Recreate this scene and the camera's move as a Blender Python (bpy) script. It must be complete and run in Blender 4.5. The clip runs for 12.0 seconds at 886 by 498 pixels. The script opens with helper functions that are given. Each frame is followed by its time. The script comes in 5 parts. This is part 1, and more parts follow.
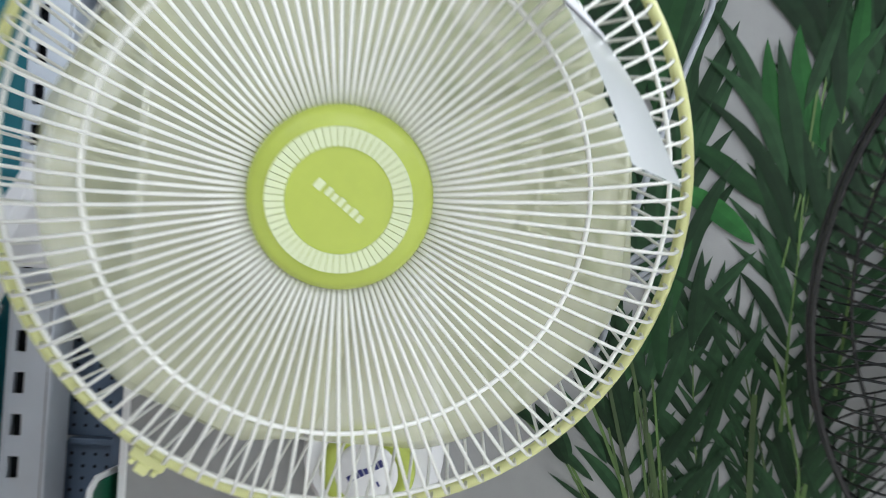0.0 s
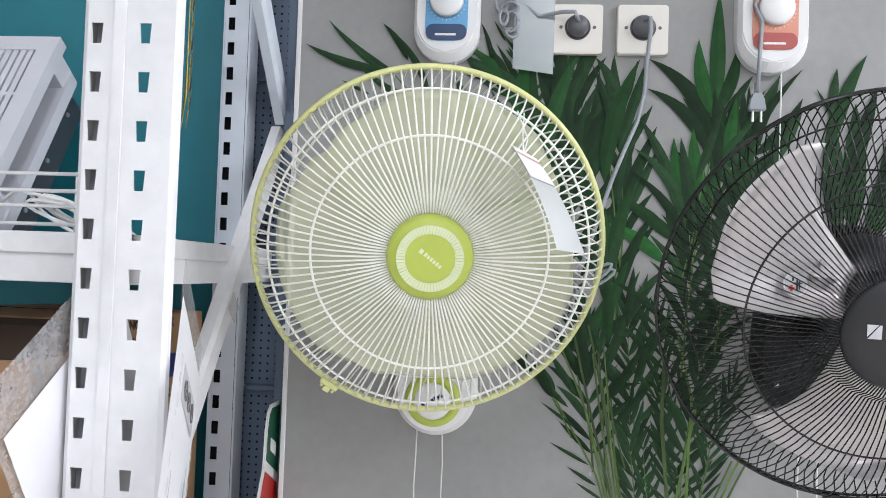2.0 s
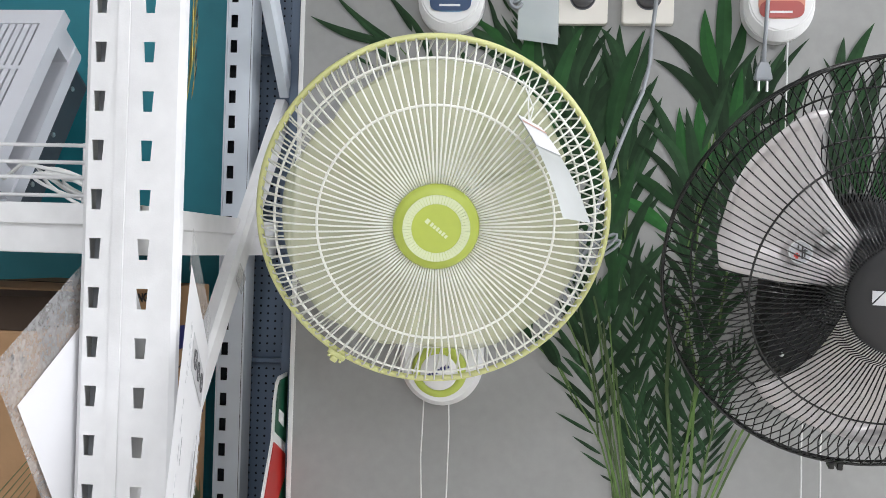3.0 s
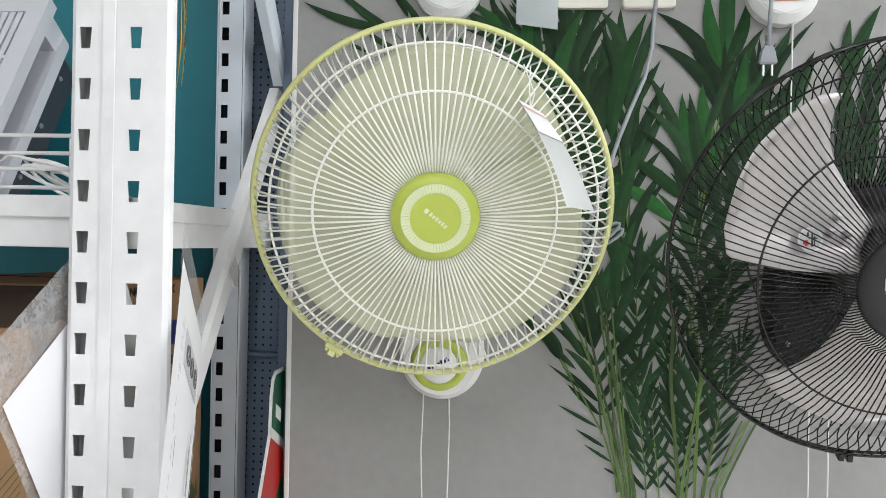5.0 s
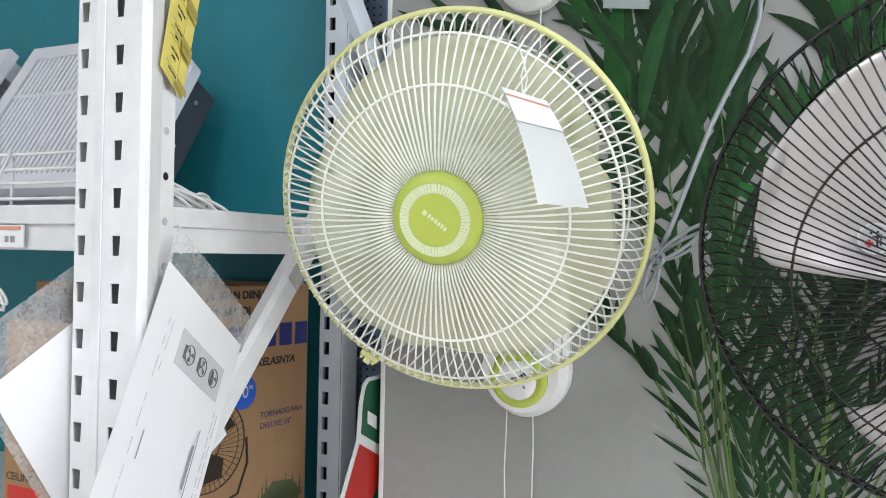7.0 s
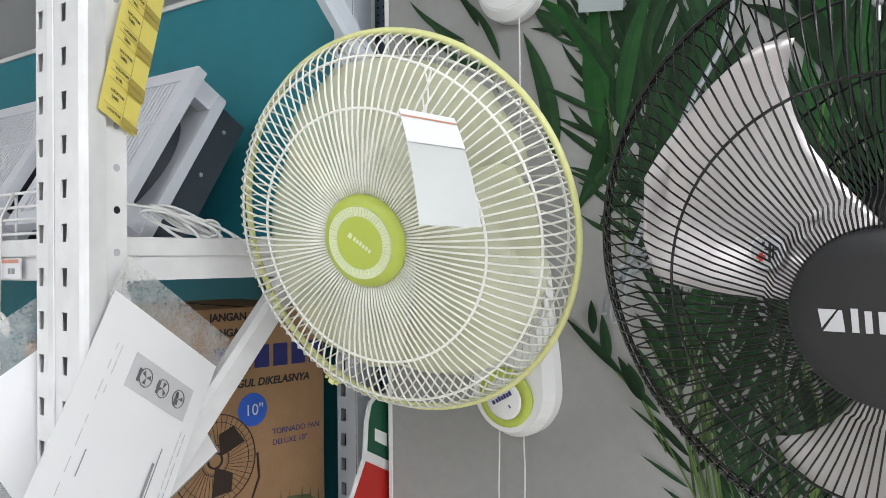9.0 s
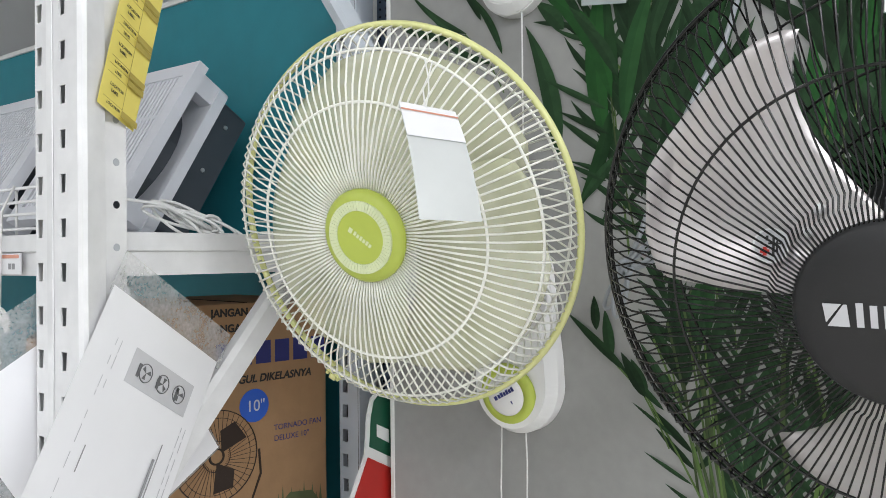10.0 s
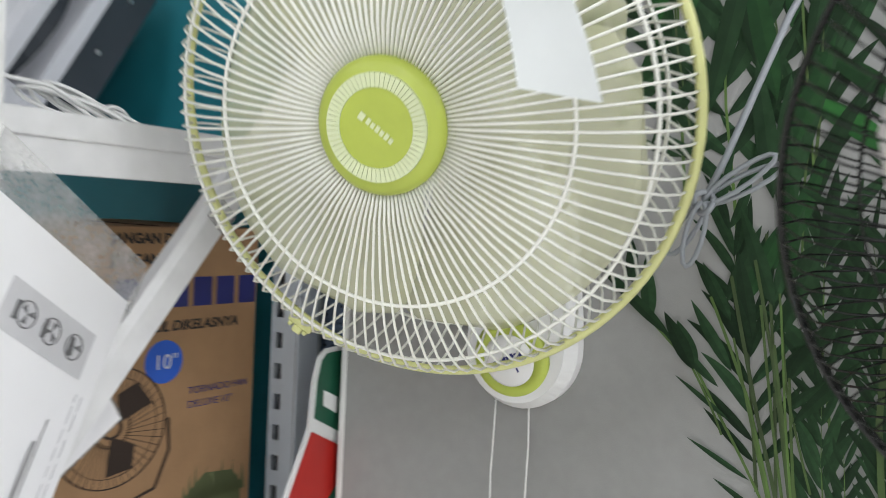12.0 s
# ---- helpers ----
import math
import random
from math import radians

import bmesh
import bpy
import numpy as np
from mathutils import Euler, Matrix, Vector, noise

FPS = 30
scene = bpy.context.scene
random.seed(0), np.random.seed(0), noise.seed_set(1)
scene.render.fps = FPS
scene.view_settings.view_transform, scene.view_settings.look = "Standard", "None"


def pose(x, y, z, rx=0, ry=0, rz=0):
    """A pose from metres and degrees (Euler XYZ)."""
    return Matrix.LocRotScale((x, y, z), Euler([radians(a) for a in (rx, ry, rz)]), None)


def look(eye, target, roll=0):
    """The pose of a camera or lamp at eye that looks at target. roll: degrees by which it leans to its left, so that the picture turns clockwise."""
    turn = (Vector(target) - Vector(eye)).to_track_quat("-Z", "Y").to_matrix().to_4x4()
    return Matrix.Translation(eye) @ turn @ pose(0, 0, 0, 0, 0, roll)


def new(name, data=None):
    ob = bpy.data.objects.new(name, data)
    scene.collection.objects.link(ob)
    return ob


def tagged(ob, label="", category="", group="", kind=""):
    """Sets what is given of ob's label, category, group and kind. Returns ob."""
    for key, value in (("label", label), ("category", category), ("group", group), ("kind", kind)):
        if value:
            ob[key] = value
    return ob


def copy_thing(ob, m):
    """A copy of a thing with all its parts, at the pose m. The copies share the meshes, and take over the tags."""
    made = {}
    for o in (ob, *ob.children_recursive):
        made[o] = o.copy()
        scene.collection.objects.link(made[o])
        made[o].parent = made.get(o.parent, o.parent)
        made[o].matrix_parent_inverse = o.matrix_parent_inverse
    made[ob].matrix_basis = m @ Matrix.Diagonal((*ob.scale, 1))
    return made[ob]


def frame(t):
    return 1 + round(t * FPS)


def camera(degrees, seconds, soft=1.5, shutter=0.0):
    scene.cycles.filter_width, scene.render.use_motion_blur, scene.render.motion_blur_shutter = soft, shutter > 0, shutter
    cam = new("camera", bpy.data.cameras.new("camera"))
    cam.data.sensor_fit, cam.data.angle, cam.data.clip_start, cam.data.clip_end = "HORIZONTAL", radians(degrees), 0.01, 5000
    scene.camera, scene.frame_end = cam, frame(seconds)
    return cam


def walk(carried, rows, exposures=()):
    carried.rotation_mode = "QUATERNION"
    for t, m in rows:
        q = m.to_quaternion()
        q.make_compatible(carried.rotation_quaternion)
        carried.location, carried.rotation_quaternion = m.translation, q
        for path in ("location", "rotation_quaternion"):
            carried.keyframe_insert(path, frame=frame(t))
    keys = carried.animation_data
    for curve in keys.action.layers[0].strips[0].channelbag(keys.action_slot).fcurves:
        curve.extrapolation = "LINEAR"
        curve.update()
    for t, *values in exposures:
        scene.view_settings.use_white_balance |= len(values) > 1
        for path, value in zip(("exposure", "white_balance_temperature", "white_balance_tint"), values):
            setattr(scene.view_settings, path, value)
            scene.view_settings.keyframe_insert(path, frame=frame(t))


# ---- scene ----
cam = camera(56.7, 12.0, soft=0.88, shutter=0.4)
PATH = [
    (0, (0.122, 0.061, 1.437), (0.02, 2.056, 1.541), 2.5),
    (0.5, (0.099, -0.166, 1.453), (0.002, 1.831, 1.512), 1.9),
    (1, (0.076, -0.356, 1.446), (0.003, 1.643, 1.461), 2.0),
    (1.5, (0.117, -0.44, 1.462), (0.015, 1.557, 1.504), 2.2),
    (2, (0.137, -0.471, 1.466), (-0.029, 1.521, 1.529), 2.0),
    (2.5, (0.134, -0.482, 1.458), (-0.041, 1.51, 1.484), 1.9),
    (3, (0.135, -0.475, 1.456), (-0.039, 1.517, 1.465), 1.7),
    (3.5, (0.133, -0.465, 1.454), (-0.04, 1.528, 1.455), 1.4),
    (5.5, (0.129, -0.446, 1.456), (-0.036, 1.547, 1.442), 1.2),
    (6, (0.142, -0.433, 1.45), (-0.06, 1.557, 1.451), 0.8),
    (6.5, (0.313, -0.348, 1.448), (-0.311, 1.552, 1.473), 1.3),
    (7, (0.441, -0.299, 1.449), (-0.427, 1.503, 1.459), 1.1),
    (7.2, (0.488, -0.311, 1.448), (-0.444, 1.458, 1.46), 0.5),
    (9, (0.655, -0.162, 1.465), (-0.539, 1.443, 1.492), -0.6),
    (9.5, (0.653, -0.157, 1.464), (-0.543, 1.446, 1.487), -0.6),
    (10, (0.654, -0.154, 1.463), (-0.549, 1.444, 1.482), -0.6),
    (10.5, (0.655, -0.15, 1.466), (-0.55, 1.446, 1.482), -0.7),
    (11, (0.65, -0.13, 1.47), (-0.607, 1.426, 1.482), -0.4),
    (11.5, (0.611, -0.085, 1.458), (-0.672, 1.448, 1.404), 0.4),
    (12, (0.375, -0.005, 1.423), (-0.562, 1.76, 1.34), 2.8),
]
walk(cam, [(t, look(eye, target, roll)) for t, eye, target, roll in PATH],
     [(0, -0.12, 6050, 10), (0.5, -0.02, 5700, 10), (1, 0.08, 5850, 13), (1.5, 0.0, 6100, 14), (2.5, -0.1, 6300, 13), (3.5, -0.13, 6450, 11), (6, -0.15, 6500, 10), (7, -0.1, 6350, 10), (9, -0.24, 6450, 10), (11, -0.27, 6450, 10), (11.5, -0.28, 6450, 10), (12, -0.21, 6450, 10)])

# ---- light: a closed shop hall, lit by added lamps under its ceiling ----
world = bpy.data.worlds.new("hall")
scene.world = world
world.use_nodes = True
world.node_tree.nodes["Background"].inputs[0].default_value = (0.8, 0.86, 0.9, 1)
world.node_tree.nodes["Background"].inputs[1].default_value = 0.05
# assumed lamps, all unseen; the one at x 2.7 brightens the leaflets
ADDED_LIGHTS = [(-1.2, -1.5, 17), (0.4, -2.3, 40), (2.4, -1.4, 55), (2.7, 0.0, 72)]
for tx, ty, watts in ADDED_LIGHTS:
    lamp = bpy.data.lights.new("added_ceiling_light", "AREA")
    lamp.shape, lamp.size, lamp.size_y, lamp.energy, lamp.color = "RECTANGLE", 0.22, 1.5, watts, (0.955, 0.97, 1.0)
    lo = new("added_ceiling_light", lamp)
    lo.matrix_world = pose(tx, ty, 2.93)


# ---- materials ----
def material(name, base, rough=0.5, metal=0.0, vary=0.08, scale=30.0, bump=0.0, bump_scale=200.0, clear=0.0, spec=0.5, island=0.0):
    """Principled surface with noise at two scales; clear: share of plain see-through."""
    m = bpy.data.materials.new(name)
    m.use_nodes = True
    nt = m.node_tree
    b = nt.nodes["Principled BSDF"]
    b.inputs["Roughness"].default_value, b.inputs["Metallic"].default_value = rough, metal
    b.inputs["Specular IOR Level"].default_value = spec
    co = nt.nodes.new("ShaderNodeTexCoord")
    n1, n2 = nt.nodes.new("ShaderNodeTexNoise"), nt.nodes.new("ShaderNodeTexNoise")
    n1.inputs["Scale"].default_value, n2.inputs["Scale"].default_value = scale * 0.15, scale
    n1.inputs["Detail"].default_value = n2.inputs["Detail"].default_value = 4
    nt.links.new(co.outputs["Object"], n1.inputs["Vector"])
    nt.links.new(co.outputs["Object"], n2.inputs["Vector"])
    add = nt.nodes.new("ShaderNodeMath")
    add.operation = "ADD"
    nt.links.new(n1.outputs["Fac"], add.inputs[0])
    nt.links.new(n2.outputs["Fac"], add.inputs[1])
    rng = nt.nodes.new("ShaderNodeMapRange")
    rng.inputs[1].default_value, rng.inputs[2].default_value = 0.6, 1.4
    rng.inputs[3].default_value, rng.inputs[4].default_value = 1 - vary, 1 + vary
    nt.links.new(add.outputs[0], rng.inputs[0])
    val = rng.outputs[0]
    if island:
        info = nt.nodes.new("ShaderNodeObjectInfo")
        r2 = nt.nodes.new("ShaderNodeMapRange")
        r2.inputs[3].default_value, r2.inputs[4].default_value = 1 - island, 1 + island
        nt.links.new(info.outputs["Random"], r2.inputs[0])
        mul = nt.nodes.new("ShaderNodeMath")
        mul.operation = "MULTIPLY"
        nt.links.new(val, mul.inputs[0])
        nt.links.new(r2.outputs[0], mul.inputs[1])
        val = mul.outputs[0]
    hsv = nt.nodes.new("ShaderNodeHueSaturation")
    hsv.inputs["Color"].default_value = (*base, 1)
    nt.links.new(val, hsv.inputs["Value"])
    nt.links.new(hsv.outputs[0], b.inputs["Base Color"])
    if bump:
        n3, bp = nt.nodes.new("ShaderNodeTexNoise"), nt.nodes.new("ShaderNodeBump")
        n3.inputs["Scale"].default_value, n3.inputs["Detail"].default_value = bump_scale, 3
        bp.inputs["Strength"].default_value, bp.inputs["Distance"].default_value = bump, 0.002
        nt.links.new(co.outputs["Object"], n3.inputs["Vector"])
        nt.links.new(n3.outputs["Fac"], bp.inputs["Height"])
        nt.links.new(bp.outputs[0], b.inputs["Normal"])
    if clear:
        mix, tr = nt.nodes.new("ShaderNodeMixShader"), nt.nodes.new("ShaderNodeBsdfTransparent")
        mix.inputs[0].default_value = 1 - clear
        nt.links.new(tr.outputs[0], mix.inputs[1])
        nt.links.new(b.outputs[0], mix.inputs[2])
        nt.links.new(mix.outputs[0], nt.nodes["Material Output"].inputs["Surface"])
    return m


M_WALL = material("grey_wallpaper", (0.30, 0.30, 0.29), 0.75, vary=0.07, scale=60, bump=0.15, bump_scale=900)
M_TRIM = material("white_trim", (0.72, 0.72, 0.70), 0.5, vary=0.04)
M_TEAL = material("teal_board", (0.016, 0.205, 0.255), 0.55, vary=0.10, scale=20)
M_POST = material("white_powder_coat", (0.74, 0.74, 0.745), 0.38, vary=0.10, scale=32, bump=0.06, bump_scale=500)
# flat grey that stands for shade inside the post, its holes and behind louvres
M_RECESS = material("recess_shade_grey", (0.42, 0.44, 0.47), 0.5, vary=0.1)
M_SLATE = material("slate_steel", (0.115, 0.16, 0.23), 0.5, vary=0.08)
M_PALEBLUE = material("pale_blue_steel", (0.64, 0.69, 0.75), 0.45, vary=0.06)
# near-black colour painted in for the shade of holes and slots
M_HOLESHADE = material("hole_shade", (0.006, 0.008, 0.012), 0.9)
M_WIRE = material("cream_wire", (0.80, 0.80, 0.74), 0.3, vary=0.04)
M_RIM = material("lime_rim", (0.66, 0.67, 0.30), 0.35, vary=0.05)
M_HUB = material("lime_hub", (0.45, 0.53, 0.085), 0.4, vary=0.05, scale=80)
M_HUBRING = material("pale_lime", (0.68, 0.74, 0.46), 0.4, vary=0.03)
M_PLASTIC = material("white_plastic", (0.78, 0.78, 0.77), 0.3, vary=0.03)
M_BLADE = material("milky_blade", (0.87, 0.88, 0.60), 0.3, vary=0.04, clear=0.64)
M_BLACK = material("black_wire", (0.004, 0.0045, 0.0045), 0.14, vary=0.1)
M_DARKPL = material("black_plastic", (0.008, 0.008, 0.009), 0.4, vary=0.1, spec=0.3)
M_CHAR = material("charcoal_plastic", (0.015, 0.015, 0.016), 0.5, vary=0.15, bump=0.1, bump_scale=800)
M_ALU = material("brushed_aluminium", (0.55, 0.515, 0.51), 0.32, metal=0.5, vary=0.05, scale=90)
M_STEEL = material("zinc_steel", (0.6, 0.6, 0.6), 0.35, metal=0.9, vary=0.1)
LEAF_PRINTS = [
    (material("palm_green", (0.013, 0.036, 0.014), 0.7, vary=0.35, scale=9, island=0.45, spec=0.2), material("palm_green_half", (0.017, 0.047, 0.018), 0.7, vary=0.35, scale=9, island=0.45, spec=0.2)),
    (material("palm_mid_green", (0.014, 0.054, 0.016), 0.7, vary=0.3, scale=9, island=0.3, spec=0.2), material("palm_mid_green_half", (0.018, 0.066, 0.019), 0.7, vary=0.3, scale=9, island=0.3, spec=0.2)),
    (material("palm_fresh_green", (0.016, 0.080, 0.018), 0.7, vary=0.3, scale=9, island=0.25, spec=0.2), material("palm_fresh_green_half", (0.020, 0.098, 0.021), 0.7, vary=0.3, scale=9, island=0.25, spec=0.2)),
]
M_STEM = material("stem_green", (0.060, 0.115, 0.020), 0.6, vary=0.4, scale=25, island=0.5)
M_CORD = material("white_cord", (0.72, 0.72, 0.70), 0.6, vary=0.05)
M_GREYCORD = material("grey_cord", (0.29, 0.31, 0.33), 0.5, vary=0.06)
M_CREAM = material("cream_plastic", (0.72, 0.69, 0.62), 0.4, vary=0.03)
M_PLUG = material("grey_plug", (0.11, 0.11, 0.12), 0.45, vary=0.08)
M_BLUE = material("sky_blue_panel", (0.12, 0.36, 0.60), 0.3)
M_NAVY = material("navy_panel", (0.015, 0.05, 0.13), 0.3)
M_PINK = material("salmon_panel", (0.66, 0.30, 0.21), 0.3)
M_ROSE = material("rose_panel", (0.42, 0.10, 0.09), 0.3)
M_PAPER = material("white_paper", (0.80, 0.80, 0.82), 0.6, vary=0.03, scale=12)
M_SLEEVE = material("clear_sleeve", (0.60, 0.60, 0.60), 0.14, vary=0.4, scale=240, clear=0.6, bump=0.9, bump_scale=70)
M_TAPE = material("old_tape", (0.52, 0.50, 0.47), 0.3, vary=0.35, scale=160, clear=0.75)
M_HANGFILM = material("hanging_film", (0.50, 0.56, 0.56), 0.2, vary=0.05, clear=0.5)
M_TAGSLEEVE = material("tag_film", (0.57, 0.59, 0.58), 0.2, vary=0.04, bump=0.1, bump_scale=30)
M_YELLOW = material("yellow_label", (0.82, 0.70, 0.17), 0.5, vary=0.05)
M_OCHRE = material("ochre_print", (0.45, 0.36, 0.08), 0.5)
M_INK = material("black_ink", (0.015, 0.015, 0.015), 0.6)
M_GREYINK = material("grey_ink", (0.30, 0.30, 0.31), 0.6)
M_DARKINK = material("dark_grey_ink", (0.13, 0.13, 0.135), 0.6)
M_PALEINK = material("pale_ink", (0.55, 0.55, 0.57), 0.6)
M_BLUEINK = material("blue_ink", (0.02, 0.025, 0.15), 0.5)
M_ROYAL = material("royal_blue_print", (0.02, 0.10, 0.50), 0.5)
M_REDINK = material("red_ink", (0.55, 0.03, 0.02), 0.5)
M_CARD = material("brown_cardboard", (0.33, 0.195, 0.098), 0.8, vary=0.10, scale=40, bump=0.2, bump_scale=150)
# dark for flap seams, and for the shade inside the open carton
M_CARDIN = material("cardboard_seam_and_shade", (0.05, 0.03, 0.018), 0.85, vary=0.1)
M_CARDPRINT = material("dark_brown_print", (0.03, 0.018, 0.012), 0.8, vary=0.1)
M_OLIVE = material("olive_print", (0.10, 0.12, 0.05), 0.7)
M_UNIT = material("cool_white_plastic", (0.66, 0.67, 0.71), 0.4, vary=0.03)
M_UNITDARK = material("dark_slate_metal", (0.045, 0.055, 0.068), 0.5, vary=0.1)
M_SIGNGREEN = material("sign_green", (0.01, 0.085, 0.045), 0.4)
M_SIGNRED = material("sign_red", (0.42, 0.02, 0.015), 0.4)
M_SIGNWHITE = material("sign_white", (0.75, 0.76, 0.75), 0.4)
M_FLOOR = material("floor_tile", (0.72, 0.69, 0.64), 0.3, vary=0.05, scale=6)
M_HALL = material("hall_paint", (0.72, 0.73, 0.73), 0.8, vary=0.04, scale=6)

# ---- building helpers ----
WORLD = {}


def thing(name, place, label, category, group="", kind=""):
    """An empty at the foot of a thing, which carries its parts."""
    ob = new(name)
    ob.empty_display_size = 0.02
    ob.matrix_basis = WORLD[ob.name] = Matrix.Translation(place)
    return tagged(ob, label, category, group, kind)


def put(name, data, mat, parent=None, m=None, label="", smooth=False):
    ob = new(name, data)
    m = m or Matrix()
    WORLD[ob.name] = m
    if parent is not None:
        ob.parent = parent
        ob.matrix_basis = WORLD[parent.name].inverted() @ m
    else:
        ob.matrix_basis = m
    if mat is not None and not data.materials:
        data.materials.append(mat)
    if smooth:
        for p in data.polygons:
            p.use_smooth = True
    if label:
        ob["label"] = label
    return ob


def part(name, bm, mat, parent=None, label="", m=None, smooth=False):
    """Links a bmesh as one mesh object under a thing or a part."""
    bmesh.ops.recalc_face_normals(bm, faces=bm.faces)
    data = bpy.data.meshes.new(name)
    bm.to_mesh(data)
    bm.free()
    return put(name, data, mat, parent, m, label, smooth)


def thick(ob, metres):
    """Gives a sheet its thickness."""
    mod = ob.modifiers.new("thickness", "SOLIDIFY")
    mod.thickness, mod.offset = metres, 0.0
    return ob


def tube(bm, pts, r, n=6, closed=False):
    pts = [Vector(p) for p in pts]
    rings, k = [], len(pts)
    ref = None
    for i, p in enumerate(pts):
        a = pts[i - 1] if (i or closed) else p
        b = pts[(i + 1) % k] if (i < k - 1 or closed) else p
        d = (b - a).normalized()
        if ref is None:
            ref = d.orthogonal().normalized()
        ref = (ref - d * ref.dot(d)).normalized()
        side = d.cross(ref)
        rr = r[i] if isinstance(r, (list, tuple)) else r
        rings.append([bm.verts.new(p + rr * (math.cos(2 * math.pi * j / n) * ref + math.sin(2 * math.pi * j / n) * side)) for j in range(n)])
    for i in range(k if closed else k - 1):
        A, B = rings[i], rings[(i + 1) % k]
        off = 0
        if closed and i == k - 1:
            off = min(range(n), key=lambda o: sum((A[j].co - B[(j + o) % n].co).length for j in range(n)))
        for j in range(n):
            bm.faces.new((A[j], A[(j + 1) % n], B[(j + 1 + off) % n], B[(j + off) % n]))
    if not closed:
        bm.faces.new(rings[0][::-1])
        bm.faces.new(rings[-1])
    return bm


def box(bm, x0, x1, y0, y1, z0, z1, bevel=0.0):
    r = bmesh.ops.create_cube(bm, size=1, matrix=Matrix.Translation(((x0 + x1) / 2, (y0 + y1) / 2, (z0 + z1) / 2)) @ Matrix.Diagonal((x1 - x0, y1 - y0, z1 - z0, 1)))
    if bevel:
        vs = set(r["verts"])
        bmesh.ops.bevel(bm, geom=[e for e in bm.edges if e.verts[0] in vs and e.verts[1] in vs], offset=bevel, segments=2, affect="EDGES", profile=0.6)
    return bm


def lathe(bm, profile, n=48):
    """Turns (r, h) pairs round the z axis."""
    rings = []
    for r, h in profile:
        rings.append([bm.verts.new((r * math.cos(2 * math.pi * j / n), r * math.sin(2 * math.pi * j / n), h)) for j in range(n)] if r > 1e-6 else [bm.verts.new((0, 0, h))])
    for A, B in zip(rings, rings[1:]):
        for j in range(n):
            q = [A[j % len(A)], A[(j + 1) % len(A)], B[(j + 1) % len(B)], B[j % len(B)]]
            q = [v for i, v in enumerate(q) if v not in q[:i]]
            if len(q) > 2:
                bm.faces.new(q)
    return bm


def prism(bm, poly, h0, h1, taper=1.0):
    """A flat outline (x, y) raised from h0 to h1 along z."""
    cx, cy = sum(p[0] for p in poly) / len(poly), sum(p[1] for p in poly) / len(poly)
    lo = [bm.verts.new((x, y, h0)) for x, y in poly]
    hi = [bm.verts.new((cx + (x - cx) * taper, cy + (y - cy) * taper, h1)) for x, y in poly]
    k = len(poly)
    bm.faces.new(lo[::-1])
    bm.faces.new(hi)
    for i in range(k):
        bm.faces.new((lo[i], lo[(i + 1) % k], hi[(i + 1) % k], hi[i]))
    return bm


def rect(x0, x1, y0, y1):
    return [(x0, y0), (x1, y0), (x1, y1), (x0, y1)]


def rounded(w, h, r, n=6, cx=0.0, cy=0.0):
    out = []
    for sx, sy, a0 in ((1, -1, -90), (1, 1, 0), (-1, 1, 90), (-1, -1, 180)):
        for i in range(n + 1):
            a = radians(a0 + 90 * i / n)
            out.append((cx + sx * (w / 2 - r) + r * math.cos(a), cy + sy * (h / 2 - r) + r * math.sin(a)))
    return out


def facing(origin, right, up):
    """A pose whose x runs along right, y along up and z out of that plane."""
    r = Vector(right).normalized()
    n = r.cross(Vector(up)).normalized()
    u = n.cross(r)
    m = Matrix((r, u, n)).transposed().to_4x4()
    m.translation = Vector(origin)
    return m


def words(name, text, size, mat, parent, m, shear=0.0, bold=0.0):
    cu = bpy.data.curves.new(name, "FONT")
    cu.body, cu.size, cu.extrude, cu.shear, cu.offset = text, size, 0.0002, shear, bold
    tmp = bpy.data.objects.new(name, cu)
    scene.collection.objects.link(tmp)
    bpy.context.view_layer.update()
    data = bpy.data.meshes.new_from_object(tmp.evaluated_get(bpy.context.evaluated_depsgraph_get()))
    bpy.data.objects.remove(tmp)
    data.name = name
    data.materials.clear()
    return put(name, data, mat, parent, m)


def bars(name, items, mat, parent, m, h=0.0003):
    """Flat printed marks: x0, x1, y0, y1 of each."""
    bm = bmesh.new()
    for r in items:
        prism(bm, rect(*r), 0, h)
    ob = part(name, bm, mat, parent, m=m)
    return tagged(ob, kind="stuff") if len(items) > 1 else ob


# ---- the setting ----
WALL_Y, EDGE_X = 0.88, -0.232


def slab(name, x0, x1, y0, y1, z0, z1, mat, label, cat, bevel=0.0):
    return tagged(part(name, box(bmesh.new(), x0, x1, y0, y1, z0, z1, bevel), mat), label, cat, kind="structure")


slab("floor", -3.2, 3.2, -3.2, 2.2, -0.1, 0.0, M_FLOOR, "pale tiled shop floor", "floor")
slab("ceiling", -3.2, 3.2, -3.2, 2.2, 3.0, 3.1, M_HALL, "white painted shop ceiling", "ceiling")
slab("wall_south", -3.2, 3.2, -3.3, -3.2, 0, 3.0, M_HALL, "plain painted hall wall", "wall")
slab("wall_north", -3.2, 3.2, 2.2, 2.3, 0, 3.0, M_HALL, "plain painted hall wall", "wall")
slab("wall_west", -3.3, -3.2, -3.2, 2.2, 0, 3.0, M_HALL, "plain painted hall wall", "wall")
slab("wall_east", 3.2, 3.3, -3.2, 2.2, 0, 3.0, M_HALL, "plain painted hall wall", "wall")
slab("display_wall", EDGE_X + 0.004, 3.2, WALL_Y, WALL_Y + 0.018, 0, 2.6, M_WALL, "grey wallpapered display panel printed with palms", "wall")
slab("trim", EDGE_X - 0.004, EDGE_X + 0.004, WALL_Y - 0.002, WALL_Y + 0.02, 0, 2.6, M_TRIM, "thin white edge trim of the display panel", "trim", 0.0015)
